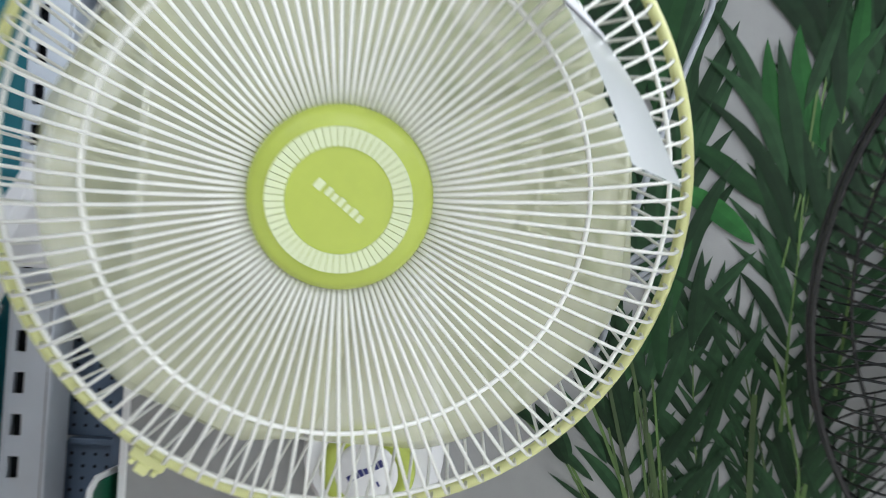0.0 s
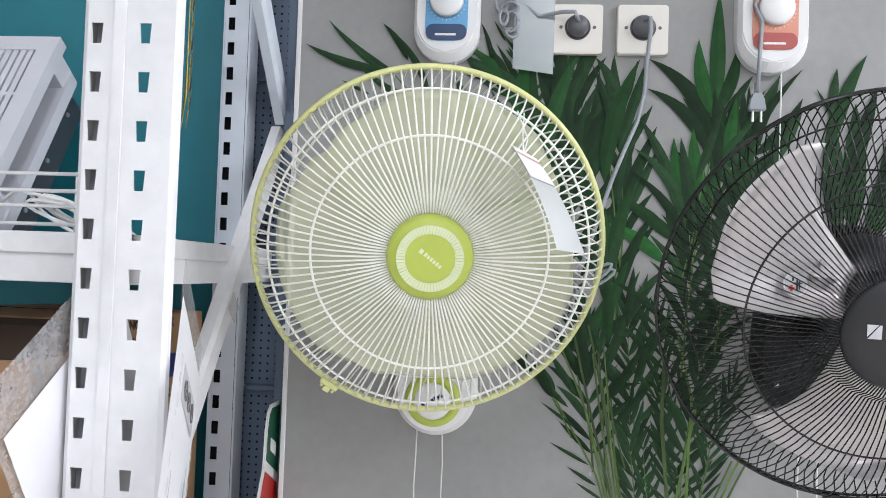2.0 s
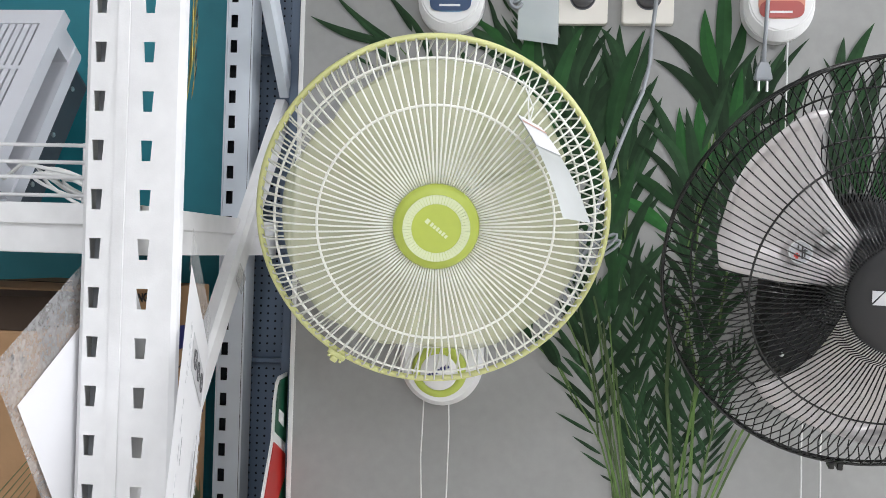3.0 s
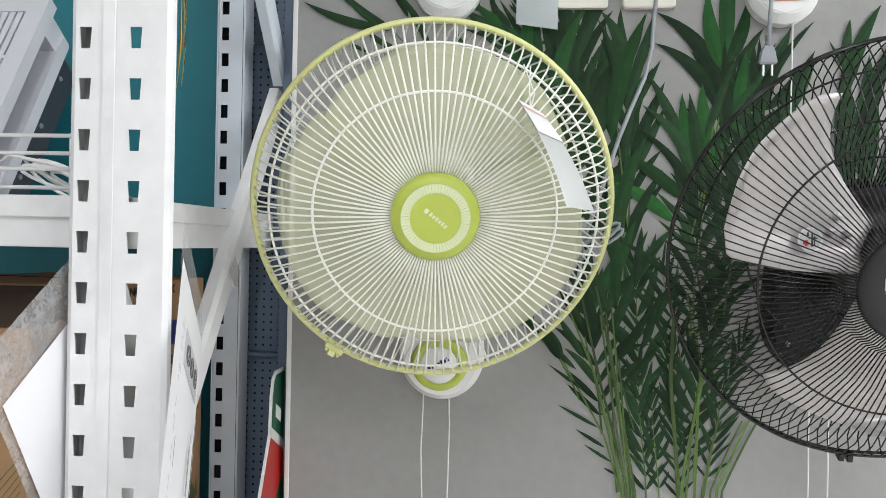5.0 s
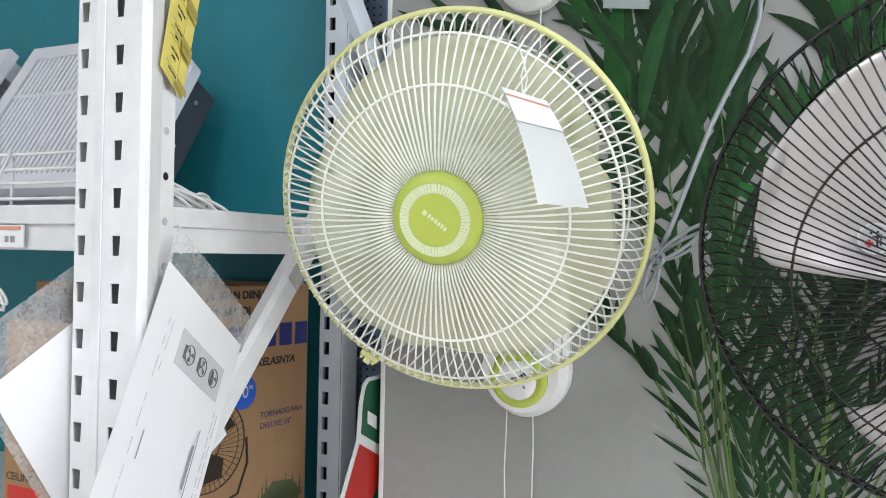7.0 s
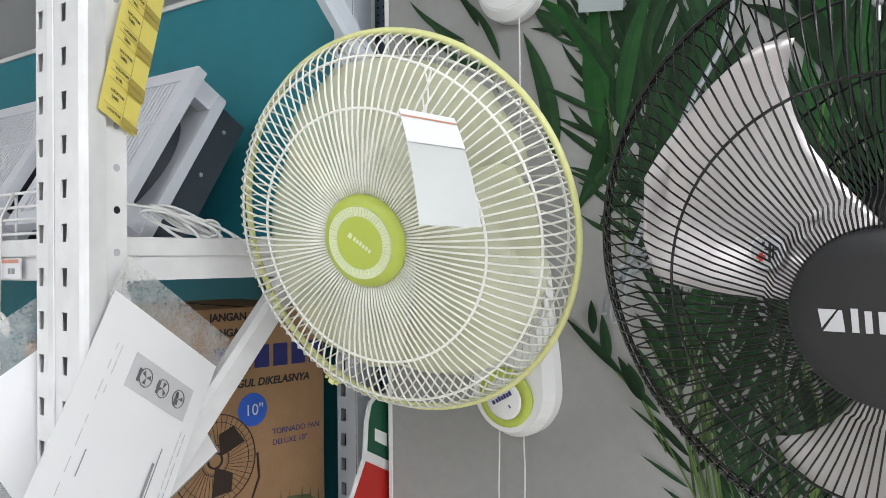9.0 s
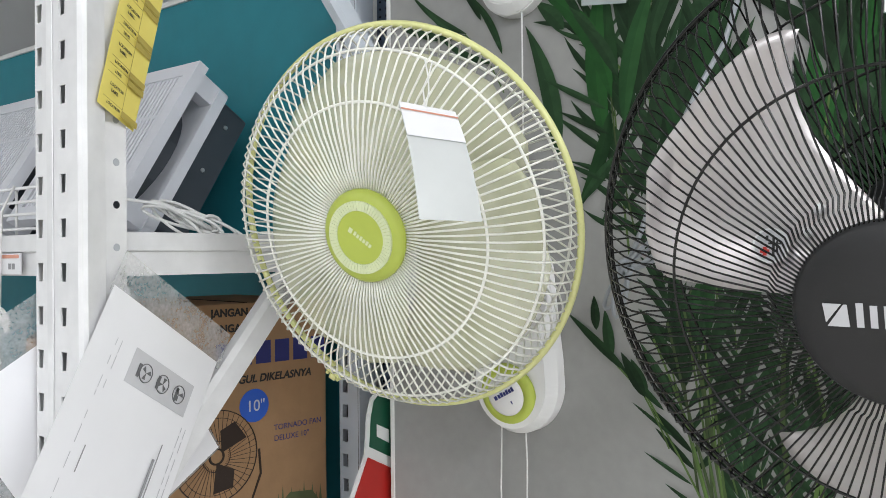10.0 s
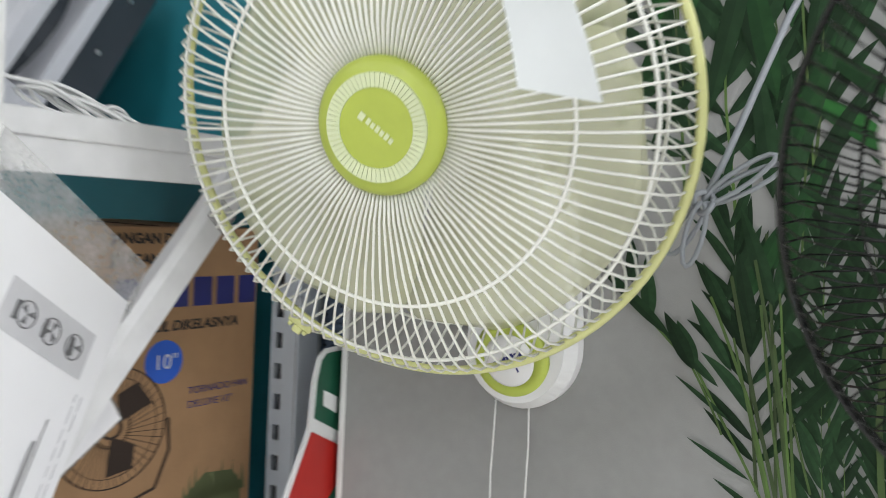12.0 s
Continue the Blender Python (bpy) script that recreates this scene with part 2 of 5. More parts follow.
slab("teal_backboard", -3.2, -0.372, 0.95, 0.965, 0, 2.03, M_TEAL, "teal painted backboard behind the shelves", "backboard")

slab("trim", -3.2, -0.372, 0.944, 0.968, 2.03, 2.042, M_TRIM, "thin white top edge of the teal backboard", "trim", 0.002)


# ---- fans ----
def axis_pose(c, yaw, pitch):
    a, b = radians(yaw), radians(pitch)
    n = Vector((math.sin(a) * math.cos(b), -math.cos(a) * math.cos(b), math.sin(b)))
    u = Vector((0, 0, 1)).cross(n).normalized()
    m = Matrix((u, n.cross(u), n)).transposed().to_4x4()
    m.translation = Vector(c)
    return m


def grille(name, parent, m, profile, count, r, mat, rings, ring_r, skew=0.0, sides=5):
    """A guard half: ring wires as its own mesh, each spoke a piece under it."""
    bm = bmesh.new()
    for rr, h in rings:
        tube(bm, [(rr * math.cos(a), rr * math.sin(a), h) for a in np.linspace(0, 2 * math.pi, 72, endpoint=False)], ring_r, 6, True)
    g = part(name, bm, mat, parent, m=m, smooth=True)
    bm = bmesh.new()
    k = len(profile) - 1
    tube(bm, [(rr * math.cos(skew * (1 - i / k) ** 2), rr * math.sin(skew * (1 - i / k) ** 2), h) for i, (rr, h) in enumerate(profile)], r, sides)
    bmesh.ops.recalc_face_normals(bm, faces=bm.faces)
    data = bpy.data.meshes.new("spoke")
    bm.to_mesh(data)
    bm.free()
    data.materials.append(mat)
    for p in data.polygons:
        p.use_smooth = True
    for i in range(count):
        put("spoke", data, mat, g, m @ Matrix.Rotation(2 * math.pi * (i + 0.5) / count, 4, "Z"))
    return g


def blade(r0, r1, a0, spread, lead, pitch, h, inner=0.45, nr=14, na=12):
    """One twisted blade: outline swept forward, angles in degrees."""
    bm = bmesh.new()
    grid = []
    for i in range(nr + 1):
        f = i / nr
        r = r0 + (r1 - r0) * f
        round_off = 1 - max(0, (f - 0.8) / 0.2) ** 2.5 * 0.55
        half = spread * (inner + (1 - inner) * math.sin(min(1, f * 1.25) * math.pi / 2)) * round_off / 2
        mid = a0 + lead * f
        row = []
        for j in range(na + 1):
            g = j / na * 2 - 1
            a = radians(mid + half * g)
            row.append(bm.verts.new((r * math.cos(a), r * math.sin(a), h + g * pitch * (1 - 0.35 * f) + 0.006 * (1 - g * g))))
        grid.append(row)
    for A, B in zip(grid, grid[1:]):
        for j in range(na):
            bm.faces.new((A[j], A[j + 1], B[j + 1], B[j]))
    return bm


GREEN = axis_pose((0.0305, 0.586, 1.5036), 7.3, -13.9)
fan = thing("wall_fan", (0.022, 0.88, 1.21), "lime green and white wall fan with round wire guard", "fan")
FRONT = [(0.046, 0.066), (0.075, 0.070), (0.12, 0.066), (0.165, 0.056), (0.195, 0.044), (0.212, 0.031), (0.221, 0.015), (0.224, 0.001)]
REAR = [(0.05, -0.066), (0.10, -0.070), (0.16, -0.062), (0.195, -0.048), (0.213, -0.030), (0.222, -0.012), (0.224, -0.001)]
grille("front_guard", fan, GREEN, FRONT, 112, 0.00125, M_WIRE, [(0.146, 0.0595), (0.2005, 0.039)], 0.0017)
grille("rear_guard", fan, GREEN, REAR, 96, 0.00125, M_WIRE, [(0.14, -0.066), (0.198, -0.045)], 0.0017, 0.25)
bm = bmesh.new()
tube(bm, [(0.226 * math.cos(a), 0.226 * math.sin(a), 0) for a in np.linspace(0, 2 * math.pi, 96, endpoint=False)], 0.0042, 8, True)
part("rim", bm, M_RIM, fan, "lime green clamping rim", GREEN, True)
CLIP = GREEN @ Matrix.Rotation(radians(237 + 90), 4, "Z") @ Matrix.Translation((0, -0.2285, 0))
bm = box(bmesh.new(), -0.013, 0.013, -0.005, 0.003, -0.008, 0.008, 0.002)
box(bm, -0.005, 0.005, -0.012, -0.004, -0.006, 0.009, 0.002)
box(bm, -0.0105, -0.0065, -0.008, -0.004, -0.005, 0.010, 0.001)
box(bm, 0.0065, 0.0105, -0.008, -0.004, -0.005, 0.010, 0.001)
part("rim_clip", bm, M_RIM, fan, "lime green rim clip", CLIP)
hub = part("hub_cap", lathe(bmesh.new(), [(0, 0.079), (0.034, 0.0785), (0.048, 0.076), (0.0525, 0.071), (0.0535, 0.064), (0.050, 0.060), (0, 0.060)]), M_HUB, fan, "lime green round hub cap", GREEN, True)
rib = bpy.data.meshes.new("rib")
bm = prism(bmesh.new(), [(0.0302, -0.00135), (0.0410, -0.00195), (0.0410, 0.00195), (0.0302, 0.00135)], 0.0762, 0.0795)
bmesh.ops.recalc_face_normals(bm, faces=bm.faces)
bm.to_mesh(rib)
bm.free()
rib.materials.append(M_HUBRING)
for i in range(60):
    put("rib", rib, M_HUBRING, hub, GREEN @ Matrix.Rotation(2 * math.pi * i / 60, 4, "Z"))
bars("emblem", [(-0.0165, -0.0115, -0.003, 0.003)] + [(-0.009 + i * 0.0045, -0.0058 + i * 0.0045, -0.0022, 0.0022 if i % 2 else 0.003) for i in range(6)], M_HUBRING, hub, GREEN @ Matrix.Translation((0, 0, 0.0792)) @ Matrix.Rotation(radians(-39), 4, "Z"))
for i, a in enumerate((100, 220, 340)):
    thick(part("blade", blade(0.03, 0.198, a, 128, -24, 0.020, -0.005, 0.94), M_BLADE, fan, "milky translucent fan blade", GREEN, True), 0.0018)
part("spinner", lathe(bmesh.new(), [(0, 0.045), (0.02, 0.043), (0.034, 0.03), (0.038, 0.0), (0.036, -0.03), (0, -0.03)], 32), M_BLADE, fan, "", GREEN, True)
part("motor_housing", lathe(bmesh.new(), [(0, -0.045), (0.058, -0.047), (0.066, -0.06), (0.066, -0.12), (0.058, -0.15), (0.035, -0.168), (0, -0.172)]), M_PLASTIC, fan, "white round motor housing", GREEN, True)


def shield(w, z0, z1, top, n=20):
    """Outline of a wall base: round below, narrowing upwards."""
    out = [(w * math.cos(a), z0 + w * 1.05 + w * 1.05 * math.sin(a)) for a in np.linspace(math.pi, 2 * math.pi, n)]
    return out + [(w * 0.97, z0 + w * 1.6), (top + 0.008, z1 - 0.02), (top, z1), (-top, z1), (-top - 0.008, z1 - 0.02), (-w * 0.97, z0 + w * 1.6)]


WALLM = facing((0, WALL_Y, 0), (1, 0, 0), (0, 0, 1))
bm = bmesh.new()
out = shield(0.068, 1.207, 1.47, 0.045)
prism(bm, [(x + 0.022, y) for x, y in out], 0.0005, 0.020)
prism(bm, [(x + 0.022, y) for x, y in out], 0.020, 0.040, 0.86)
bmesh.ops.bevel(bm, geom=bm.edges[:], offset=0.003, segments=2, affect="EDGES")
part("wall_base", bm, M_PLASTIC, fan, "white shield-shaped wall base", WALLM)
KNOB = WALLM @ Matrix.Translation((0.020, 1.266, 0.040)) @ Matrix.Rotation(radians(8), 4, "X")
face = part("control_ring", lathe(bmesh.new(), [(0, 0.002), (0.029, 0.002), (0.030, 0.008), (0.042, 0.006), (0.0455, 0.0), (0, 0)], 40), M_HUB, fan, "lime green control ring", KNOB, True)
part("control_disc", lathe(bmesh.new(), [(0, 0.011), (0.026, 0.0105), (0.0305, 0.0075), (0.0305, 0.003), (0, 0.003)], 40), M_PLASTIC, face, "white control disc", KNOB, True)
bars("emblem", [(-0.019, -0.014, -0.003, 0.003)] + [(-0.012 + i * 0.0052, -0.0078 + i * 0.0052, -0.0028, 0.0028 + 0.0012 * (i % 2)) for i in range(6)] + [(0.004, 0.006, -0.018, -0.013)], M_BLUEINK, face, KNOB @ Matrix.Translation((0, 0.003, 0.0112)) @ Matrix.Rotation(radians(28), 4, "Z"))
bm = bmesh.new()
a, b = Vector((0.022, 0.842, 1.40)), Vector((0.019, 0.69, 1.515))
for i in range(7):
    f = i / 6
    p = a.lerp(b, f)
    w = 0.062 - 0.012 * f
    ring = [bm.verts.new(p + Vector((w * math.cos(t), 0.02 * math.sin(t) * (0.55 + f), 0.05 * math.sin(t)))) for t in np.linspace(0, 2 * math.pi, 20, endpoint=False)]
    if i:
        for j in range(20):
            bm.faces.new((old[j], old[(j + 1) % 20], ring[(j + 1) % 20], ring[j]))
    else:
        bm.faces.new(ring)
    old = ring
bm.faces.new(old)
part("neck", bm, M_PLASTIC, fan, "white tilting neck", smooth=True)
for x, z, w in ((-0.006, 1.214, -0.004), (0.035, 1.21, 0.003)):
    part("pull_cord", tube(bmesh.new(), [(x + w * math.sin(i * 0.9) * 0.5 + 0.0006 * math.sin(i * 2.1), 0.862, z - i * 0.045) for i in range(11)], 0.0012, 6), M_CORD, fan, "thin white pull cord", smooth=True)

# price tag tied to the guard
tag = thing("price_tag", (0.176, 0.472, 1.49), "white price tag in clear film tied to the fan guard", "price tag")
bm = bmesh.new()
TL, TR, BL, BR = Vector((0.133, 0.467, 1.6165)), Vector((0.162, 0.522, 1.610)), Vector((0.1867, 0.431, 1.4975)), Vector((0.221, 0.483, 1.4955))


def tag_sheet(f0, f1, off):
    bm = bmesh.new()
    rows = []
    nrm = (TR - TL).cross(BL - TL).normalized()
    for i in range(9):
        f = f0 + (f1 - f0) * i / 8
        bow = nrm * (off - 0.006 * math.sin(f * math.pi))
        rows.append([bm.verts.new(TL.lerp(BL, f).lerp(TR.lerp(BR, f), g / 4) + bow) for g in range(5)])
    for A, B in zip(rows, rows[1:]):
        for g in range(4):
            bm.faces.new((A[g], A[g + 1], B[g + 1], B[g]))
    return bm


part("film_pocket", tag_sheet(0, 1, 0), M_TAGSLEEVE, tag, "glossy clear film pocket", smooth=True)
part("price_card", tag_sheet(0.0, 0.33, -0.0012), M_PAPER, tag, "white price card", smooth=True)
part("red_stripe", tag_sheet(0.065, 0.082, -0.0021), M_PINK, tag)
part("string", tube(bmesh.new(), [(0.1475, 0.492, 1.611), (0.146, 0.490, 1.632), (0.146, 0.499, 1.645), (0.139, 0.503, 1.664)], 0.0009, 5), M_CORD, tag)
part("string", tube(bmesh.new(), [(0.1475, 0.492, 1.611), (0.152, 0.492, 1.628), (0.146, 0.499, 1.645), (0.147, 0.505, 1.662)], 0.0009, 5), M_CORD, tag)

# ---- black fan ----
def metal_blade(turn, nr=18, na=16):
    """A broad sheet blade: round leading edge creased towards the front, cut-off tip behind."""
    bm = bmesh.new()
    grid = []
    for i in range(nr + 1):
        f = i / nr
        row = []
        for j in range(na + 1):
            g = j / na
            lead = 186 - 10 * f - 24 * max(0, (f - 0.85) / 0.15) ** 2
            trail = 121 + 5 * math.sin(math.pi * f) - 10 * f ** 2
            a = radians(turn + trail + (lead - trail) * g)
            r = 0.042 + 0.172 * f
            r -= 0.010 * max(0, (0.2 - g) / 0.2) ** 2 * f ** 6
            h = -0.022 + 0.033 * g + 0.004 * math.sin(math.pi * g) + 0.020 * max(0, (g - 0.72) / 0.28)
            row.append(bm.verts.new((r * math.cos(a), r * math.sin(a), h)))
        grid.append(row)
    for A, B in zip(grid, grid[1:]):
        for j in range(na):
            bm.faces.new((A[j], A[j + 1], B[j + 1], B[j]))
    return bm


DARK = axis_pose((0.572, 0.5425, 1.446), -3.5, -17.9)
bfan = thing("wall_fan", (0.60, 0.88, 1.30), "large black wall fan with bare aluminium blades", "fan")
BF = [(0.062, 0.086), (0.080, 0.082), (0.088, 0.074), (0.13, 0.071), (0.18, 0.060), (0.217, 0.046), (0.240, 0.029), (0.252, 0.010), (0.254, 0.0)]
BR_ = [(0.06, -0.085), (0.12, -0.085), (0.18, -0.070), (0.222, -0.050), (0.246, -0.026), (0.2535, -0.002)]
grille("front_guard", bfan, DARK, BF, 136, 0.00084, M_BLACK, [(0.165, 0.063), (0.105, -0.086)], 0.0013, 0.12)
grille("rear_guard", bfan, DARK, BR_, 124, 0.00084, M_BLACK, [(0.15, -0.078), (0.215, -0.05)], 0.0013, 0.45)
bm = bmesh.new()
for h in (-0.004, 0.004):
    tube(bm, [(0.2555 * math.cos(a), 0.2555 * math.sin(a), h) for a in np.linspace(0, 2 * math.pi, 96, endpoint=False)], 0.0020, 8, True)
part("rim", bm, M_BLACK, bfan, "black double rim", DARK, True)
bm = bmesh.new()
for da in (-0.06, -0.02):
    x, y = 0.2605 * math.cos(radians(267) + da), 0.2605 * math.sin(radians(267) + da)
    box(bm, x - 0.0036, x + 0.0036, y - 0.005, y + 0.005, -0.007, 0.007, 0.0015)
part("rim_clip", bm, M_BLACK, bfan, "black rim clip", DARK)
bhub = part("hub_cap", lathe(bmesh.new(), [(0, 0.094), (0.05, 0.0925), (0.064, 0.089), (0.068, 0.084), (0.067, 0.078), (0, 0.078)]), M_CHAR, bfan, "charcoal plastic hub cap", DARK, True)
EM = DARK @ Matrix.Translation((0.013, 0.003, 0.0938)) @ Matrix.Rotation(radians(-1), 4, "Z")
bm = bmesh.new()
prism(bm, [(-0.057, 0.008), (-0.0555, -0.006), (-0.045, 0.0078)], 0, 0.0005)
prism(bm, [(-0.0415, 0.0075), (-0.0438, 0.0075), (-0.0548, -0.0085), (-0.0405, -0.0085)], 0, 0.0005)
part("emblem", bm, M_PALEINK, bhub, "pale split square emblem", m=EM)
bars("emblem", [(-0.036 + i * 0.0085, -0.0315 + i * 0.0085, -0.0085, 0.0075 if i % 3 else 0.009) for i in range(9)], M_PALEINK, bhub, EM)
for a in (0, 120, 240):
    bl = thick(part("blade", metal_blade(a), M_ALU, bfan, "bare aluminium fan blade", DARK, True), 0.0012)
    arm_m = DARK @ Matrix.Rotation(radians(a + 152), 4, "Z") @ pose(0, 0, -0.002, 22)
    bm = prism(bmesh.new(), [(0.02, -0.022), (0.070, -0.026), (0.094, -0.020), (0.098, 0.012), (0.075, 0.022), (0.02, 0.022)], -0.013, -0.008, 0.94)
    bmesh.ops.bevel(bm, geom=bm.edges[:], offset=0.0012, segments=2, affect="EDGES")
    part("blade_bracket", bm, M_CHAR, bl, "black blade bracket", arm_m)
    for bx, by in ((0.084, 0.006), (0.084, -0.014), (0.064, -0.002)):
        part("bolt", lathe(bmesh.new(), [(0, 0.0095), (0.004, 0.009), (0.0052, 0.001), (0, 0.001)], 10), M_STEEL, bl, m=arm_m @ Matrix.Translation((bx, by, 0)))
STK = DARK @ Matrix.Rotation(radians(163.6), 4, "Z") @ pose(0.105, 0.0, 0.0165, 22, 0, 0) @ Matrix.Rotation(radians(-166), 4, "Z")
part("warning_sticker", lathe(bmesh.new(), [(0, 0.0004), (0.0142, 0.0004), (0.0142, 0), (0, 0)], 28), M_PALEINK, bfan, "round clear warning sticker", STK)
part("sticker_ring", lathe(bmesh.new(), [(0.0125, 0.0008), (0.0142, 0.0008), (0.0142, 0), (0.0125, 0)], 28), M_SIGNWHITE, bfan, "", STK)
bars("sticker_mark", [(-0.008, -0.001, -0.006, -0.003), (-0.006, -0.003, -0.008, -0.001)], M_REDINK, bfan, STK @ Matrix.Translation((0, 0, 0.0006)))
bars("sticker_mark", [(0.001, 0.003, -0.008, 0.007), (0.004, 0.0055, -0.006, 0.004), (-0.002, 0.008, 0.001, 0.0025), (-0.004, -0.002, 0.004, 0.008)], M_INK, bfan, STK @ Matrix.Translation((0, 0, 0.0006)))
part("motor_housing", lathe(bmesh.new(), [(0, -0.02), (0.05, -0.022), (0.066, -0.05), (0.070, -0.12), (0.06, -0.16), (0, -0.17)], 40), M_DARKPL, bfan, "black motor housing", DARK, True)
part("spinner", lathe(bmesh.new(), [(0, 0.05), (0.028, 0.046), (0.036, 0.02), (0.04, -0.02), (0, -0.02)], 32), M_CHAR, bfan, "", DARK, True)
bm = bmesh.new()
prism(bm, [(x + 0.603, y) for x, y in shield(0.084, 1.262, 1.56, 0.062)], 0.0005, 0.05, 0.92)
bmesh.ops.bevel(bm, geom=bm.edges[:], offset=0.004, segments=2, affect="EDGES")
part("wall_base", bm, M_DARKPL, bfan, "black plastic wall base", WALLM)
for sx, sz in ((-0.055, 1.315), (0.045, 1.335), (0.0, 1.29)):
    part("screw", lathe(bmesh.new(), [(0, 0.003), (0.003, 0.0025), (0.004, 0), (0, 0)], 12), M_STEEL, bfan, "", WALLM @ Matrix.Translation((0.603 + sx, sz, 0.0505)))
part("neck", tube(bmesh.new(), [(0.60, 0.84, 1.42), (0.595, 0.80, 1.46), (0.585, 0.72, 1.50), (0.578, 0.68, 1.50)], [0.035, 0.033, 0.04, 0.045], 14), M_DARKPL, bfan, "black neck", smooth=True)
for x in (0.590, 0.619):
    part("pull_cord", tube(bmesh.new(), [(x + 0.0006 * math.sin(i * 1.7), 0.852, 1.30 - i * 0.045) for i in range(11)], 0.0012, 6), M_CORD, bfan, "thin white pull cord", smooth=True)


# ---- switch boxes, sockets and cords on the display wall ----
def fan_control(x, z0, w, panel, dark, label):
    t = thing("fan_control_box", (x, WALL_Y, z0), label, "fan control")
    bm = bmesh.new()
    o = rounded(w, 0.30, w * 0.49, 8, x, z0 + 0.15)
    prism(bm, o, 0.0005, 0.022)
    prism(bm, o, 0.022, 0.034, 0.9)
    bmesh.ops.bevel(bm, geom=bm.edges[:], offset=0.002, segments=2, affect="EDGES")
    part("body", bm, M_PLASTIC, t, "white rounded housing", WALLM)
    part("panel", prism(bmesh.new(), rounded(w * 0.64, 0.13, 0.022, 6, x, z0 + 0.098), 0.034, 0.0355), panel, t, "", WALLM)
    part("panel_foot", prism(bmesh.new(), rounded(w * 0.62, 0.026, 0.0125, 6, x, z0 + 0.047), 0.0357, 0.0368), dark, t, "", WALLM)
    bars("emblem", [(x - 0.018, x + 0.016, z0 + 0.041, z0 + 0.0445)], M_SIGNWHITE, t, WALLM @ Matrix.Translation((0, 0, 0.037)))
    part("dial", lathe(bmesh.new(), [(0, 0.014), (0.023, 0.0135), (0.027, 0.010), (0.0275, 0.0), (0, 0)], 36), M_PLASTIC, t, "white turning dial", WALLM @ Matrix.Translation((x, z0 + 0.098, 0.0355)), True)
    bm = bmesh.new()
    for i in range(28):
        c, s = math.cos(i * math.pi / 14), math.sin(i * math.pi / 14)
        prism(bm, rect(-0.0004, 0.0004, 0.030, 0.0325), 0, 0.0003)
        bmesh.ops.transform(bm, matrix=Matrix.Rotation(i * math.pi / 14, 4, "Z"), verts=bm.verts[-8:])
    part("dial_marks", bm, M_SIGNWHITE, t, "", WALLM @ Matrix.Translation((x, z0 + 0.098, 0.0356)))
    part("pull_cord", tube(bmesh.new(), [(x + 0.016, 0.862, z0 + 0.01 - i * 0.05) for i in range(6)], 0.0012, 6), M_CORD, t, "thin white pull cord", smooth=True)
    return t


fan_control(0.020, 1.813, 0.108, M_BLUE, M_NAVY, "white fan control box with sky blue dial panel")
fan_control(0.539, 1.804, 0.110, M_PINK, M_ROSE, "white fan control box with salmon dial panel")


def socket(x, cord):
    t = thing("wall_socket", (x, WALL_Y, 1.833), "cream single wall socket with grey plug pushed in", "socket", "wall sockets")
    bm = prism(bmesh.new(), rounded(0.083, 0.083, 0.005, 4, x, 1.8745), 0.0005, 0.012, 0.975)
    bmesh.ops.bevel(bm, geom=bm.edges[:], offset=0.0012, segments=2, affect="EDGES")
    part("cover", bm, M_CREAM, t, "", WALLM)
    c = WALLM @ Matrix.Translation((x, 1.877, 0))
    part("recess", lathe(bmesh.new(), [(0, 0.0125), (0.0195, 0.0125), (0.0205, 0.0132), (0.021, 0.0118), (0, 0.0118)], 32), M_PLUG, t, "", c, True)
    part("plug", lathe(bmesh.new(), [(0, 0.034), (0.010, 0.033), (0.0165, 0.026), (0.018, 0.012), (0, 0.012)], 28), M_PLUG, t, "grey round plug", c, True)
    for dx in (-0.027, 0.027):
        part("screw", lathe(bmesh.new(), [(0, 0.0128), (0.0028, 0.0126), (0.003, 0.0115), (0, 0.0115)], 12), M_PLUG, t, "", c @ Matrix.Translation((dx, 0, 0)))
    part("cord", tube(bmesh.new(), cord, 0.0034, 7), M_GREYCORD, t, "grey power cord", smooth=True)


socket(0.233, [(0.233, 0.846, 1.880), (0.226, 0.838, 1.893), (0.205, 0.850, 1.896), (0.17, 0.868, 1.894), (0.13, 0.872, 1.93), (0.11, 0.872, 2.0)])
socket(0.338, [(0.338, 0.846, 1.882), (0.344, 0.836, 1.884), (0.346, 0.842, 1.862), (0.344, 0.860, 1.82), (0.342, 0.862, 1.77), (0.330, 0.850, 1.72), (0.308, 0.83, 1.67), (0.288, 0.815, 1.62), (0.265, 0.80, 1.55), (0.245, 0.79, 1.49), (0.228, 0.785, 1.448)])
bundle = thing("cord_bundle", (0.228, 0.80, 1.40), "looped grey power cord tied in a knot", "cord")
for k, (dx, dz, tilt) in enumerate(((0.06, 0.045, 0), (0.066, 0.036, 0.006), (-0.03, -0.05, 0.004), (-0.012, -0.06, -0.004))):
    L = Vector((dx, 0, dz))
    S = Vector((-dz, 0, dx)).normalized() * 0.008
    pts = [Vector((0.228, 0.784 + tilt, 1.446)) + L * (0.5 - 0.5 * math.cos(t)) + S * math.sin(t) for t in np.linspace(0, 2 * math.pi, 15)]
    part("loop", tube(bmesh.new(), pts, 0.0026, 6), M_GREYCORD, bundle, smooth=True)
part("knot", tube(bmesh.new(), [Vector((0.228 + 0.009 * math.cos(t), 0.783 + 0.006 * math.sin(2 * t), 1.446 + 0.010 * math.sin(t))) for t in np.linspace(0, 4 * math.pi, 24)], 0.003, 6), M_GREYCORD, bundle, smooth=True)

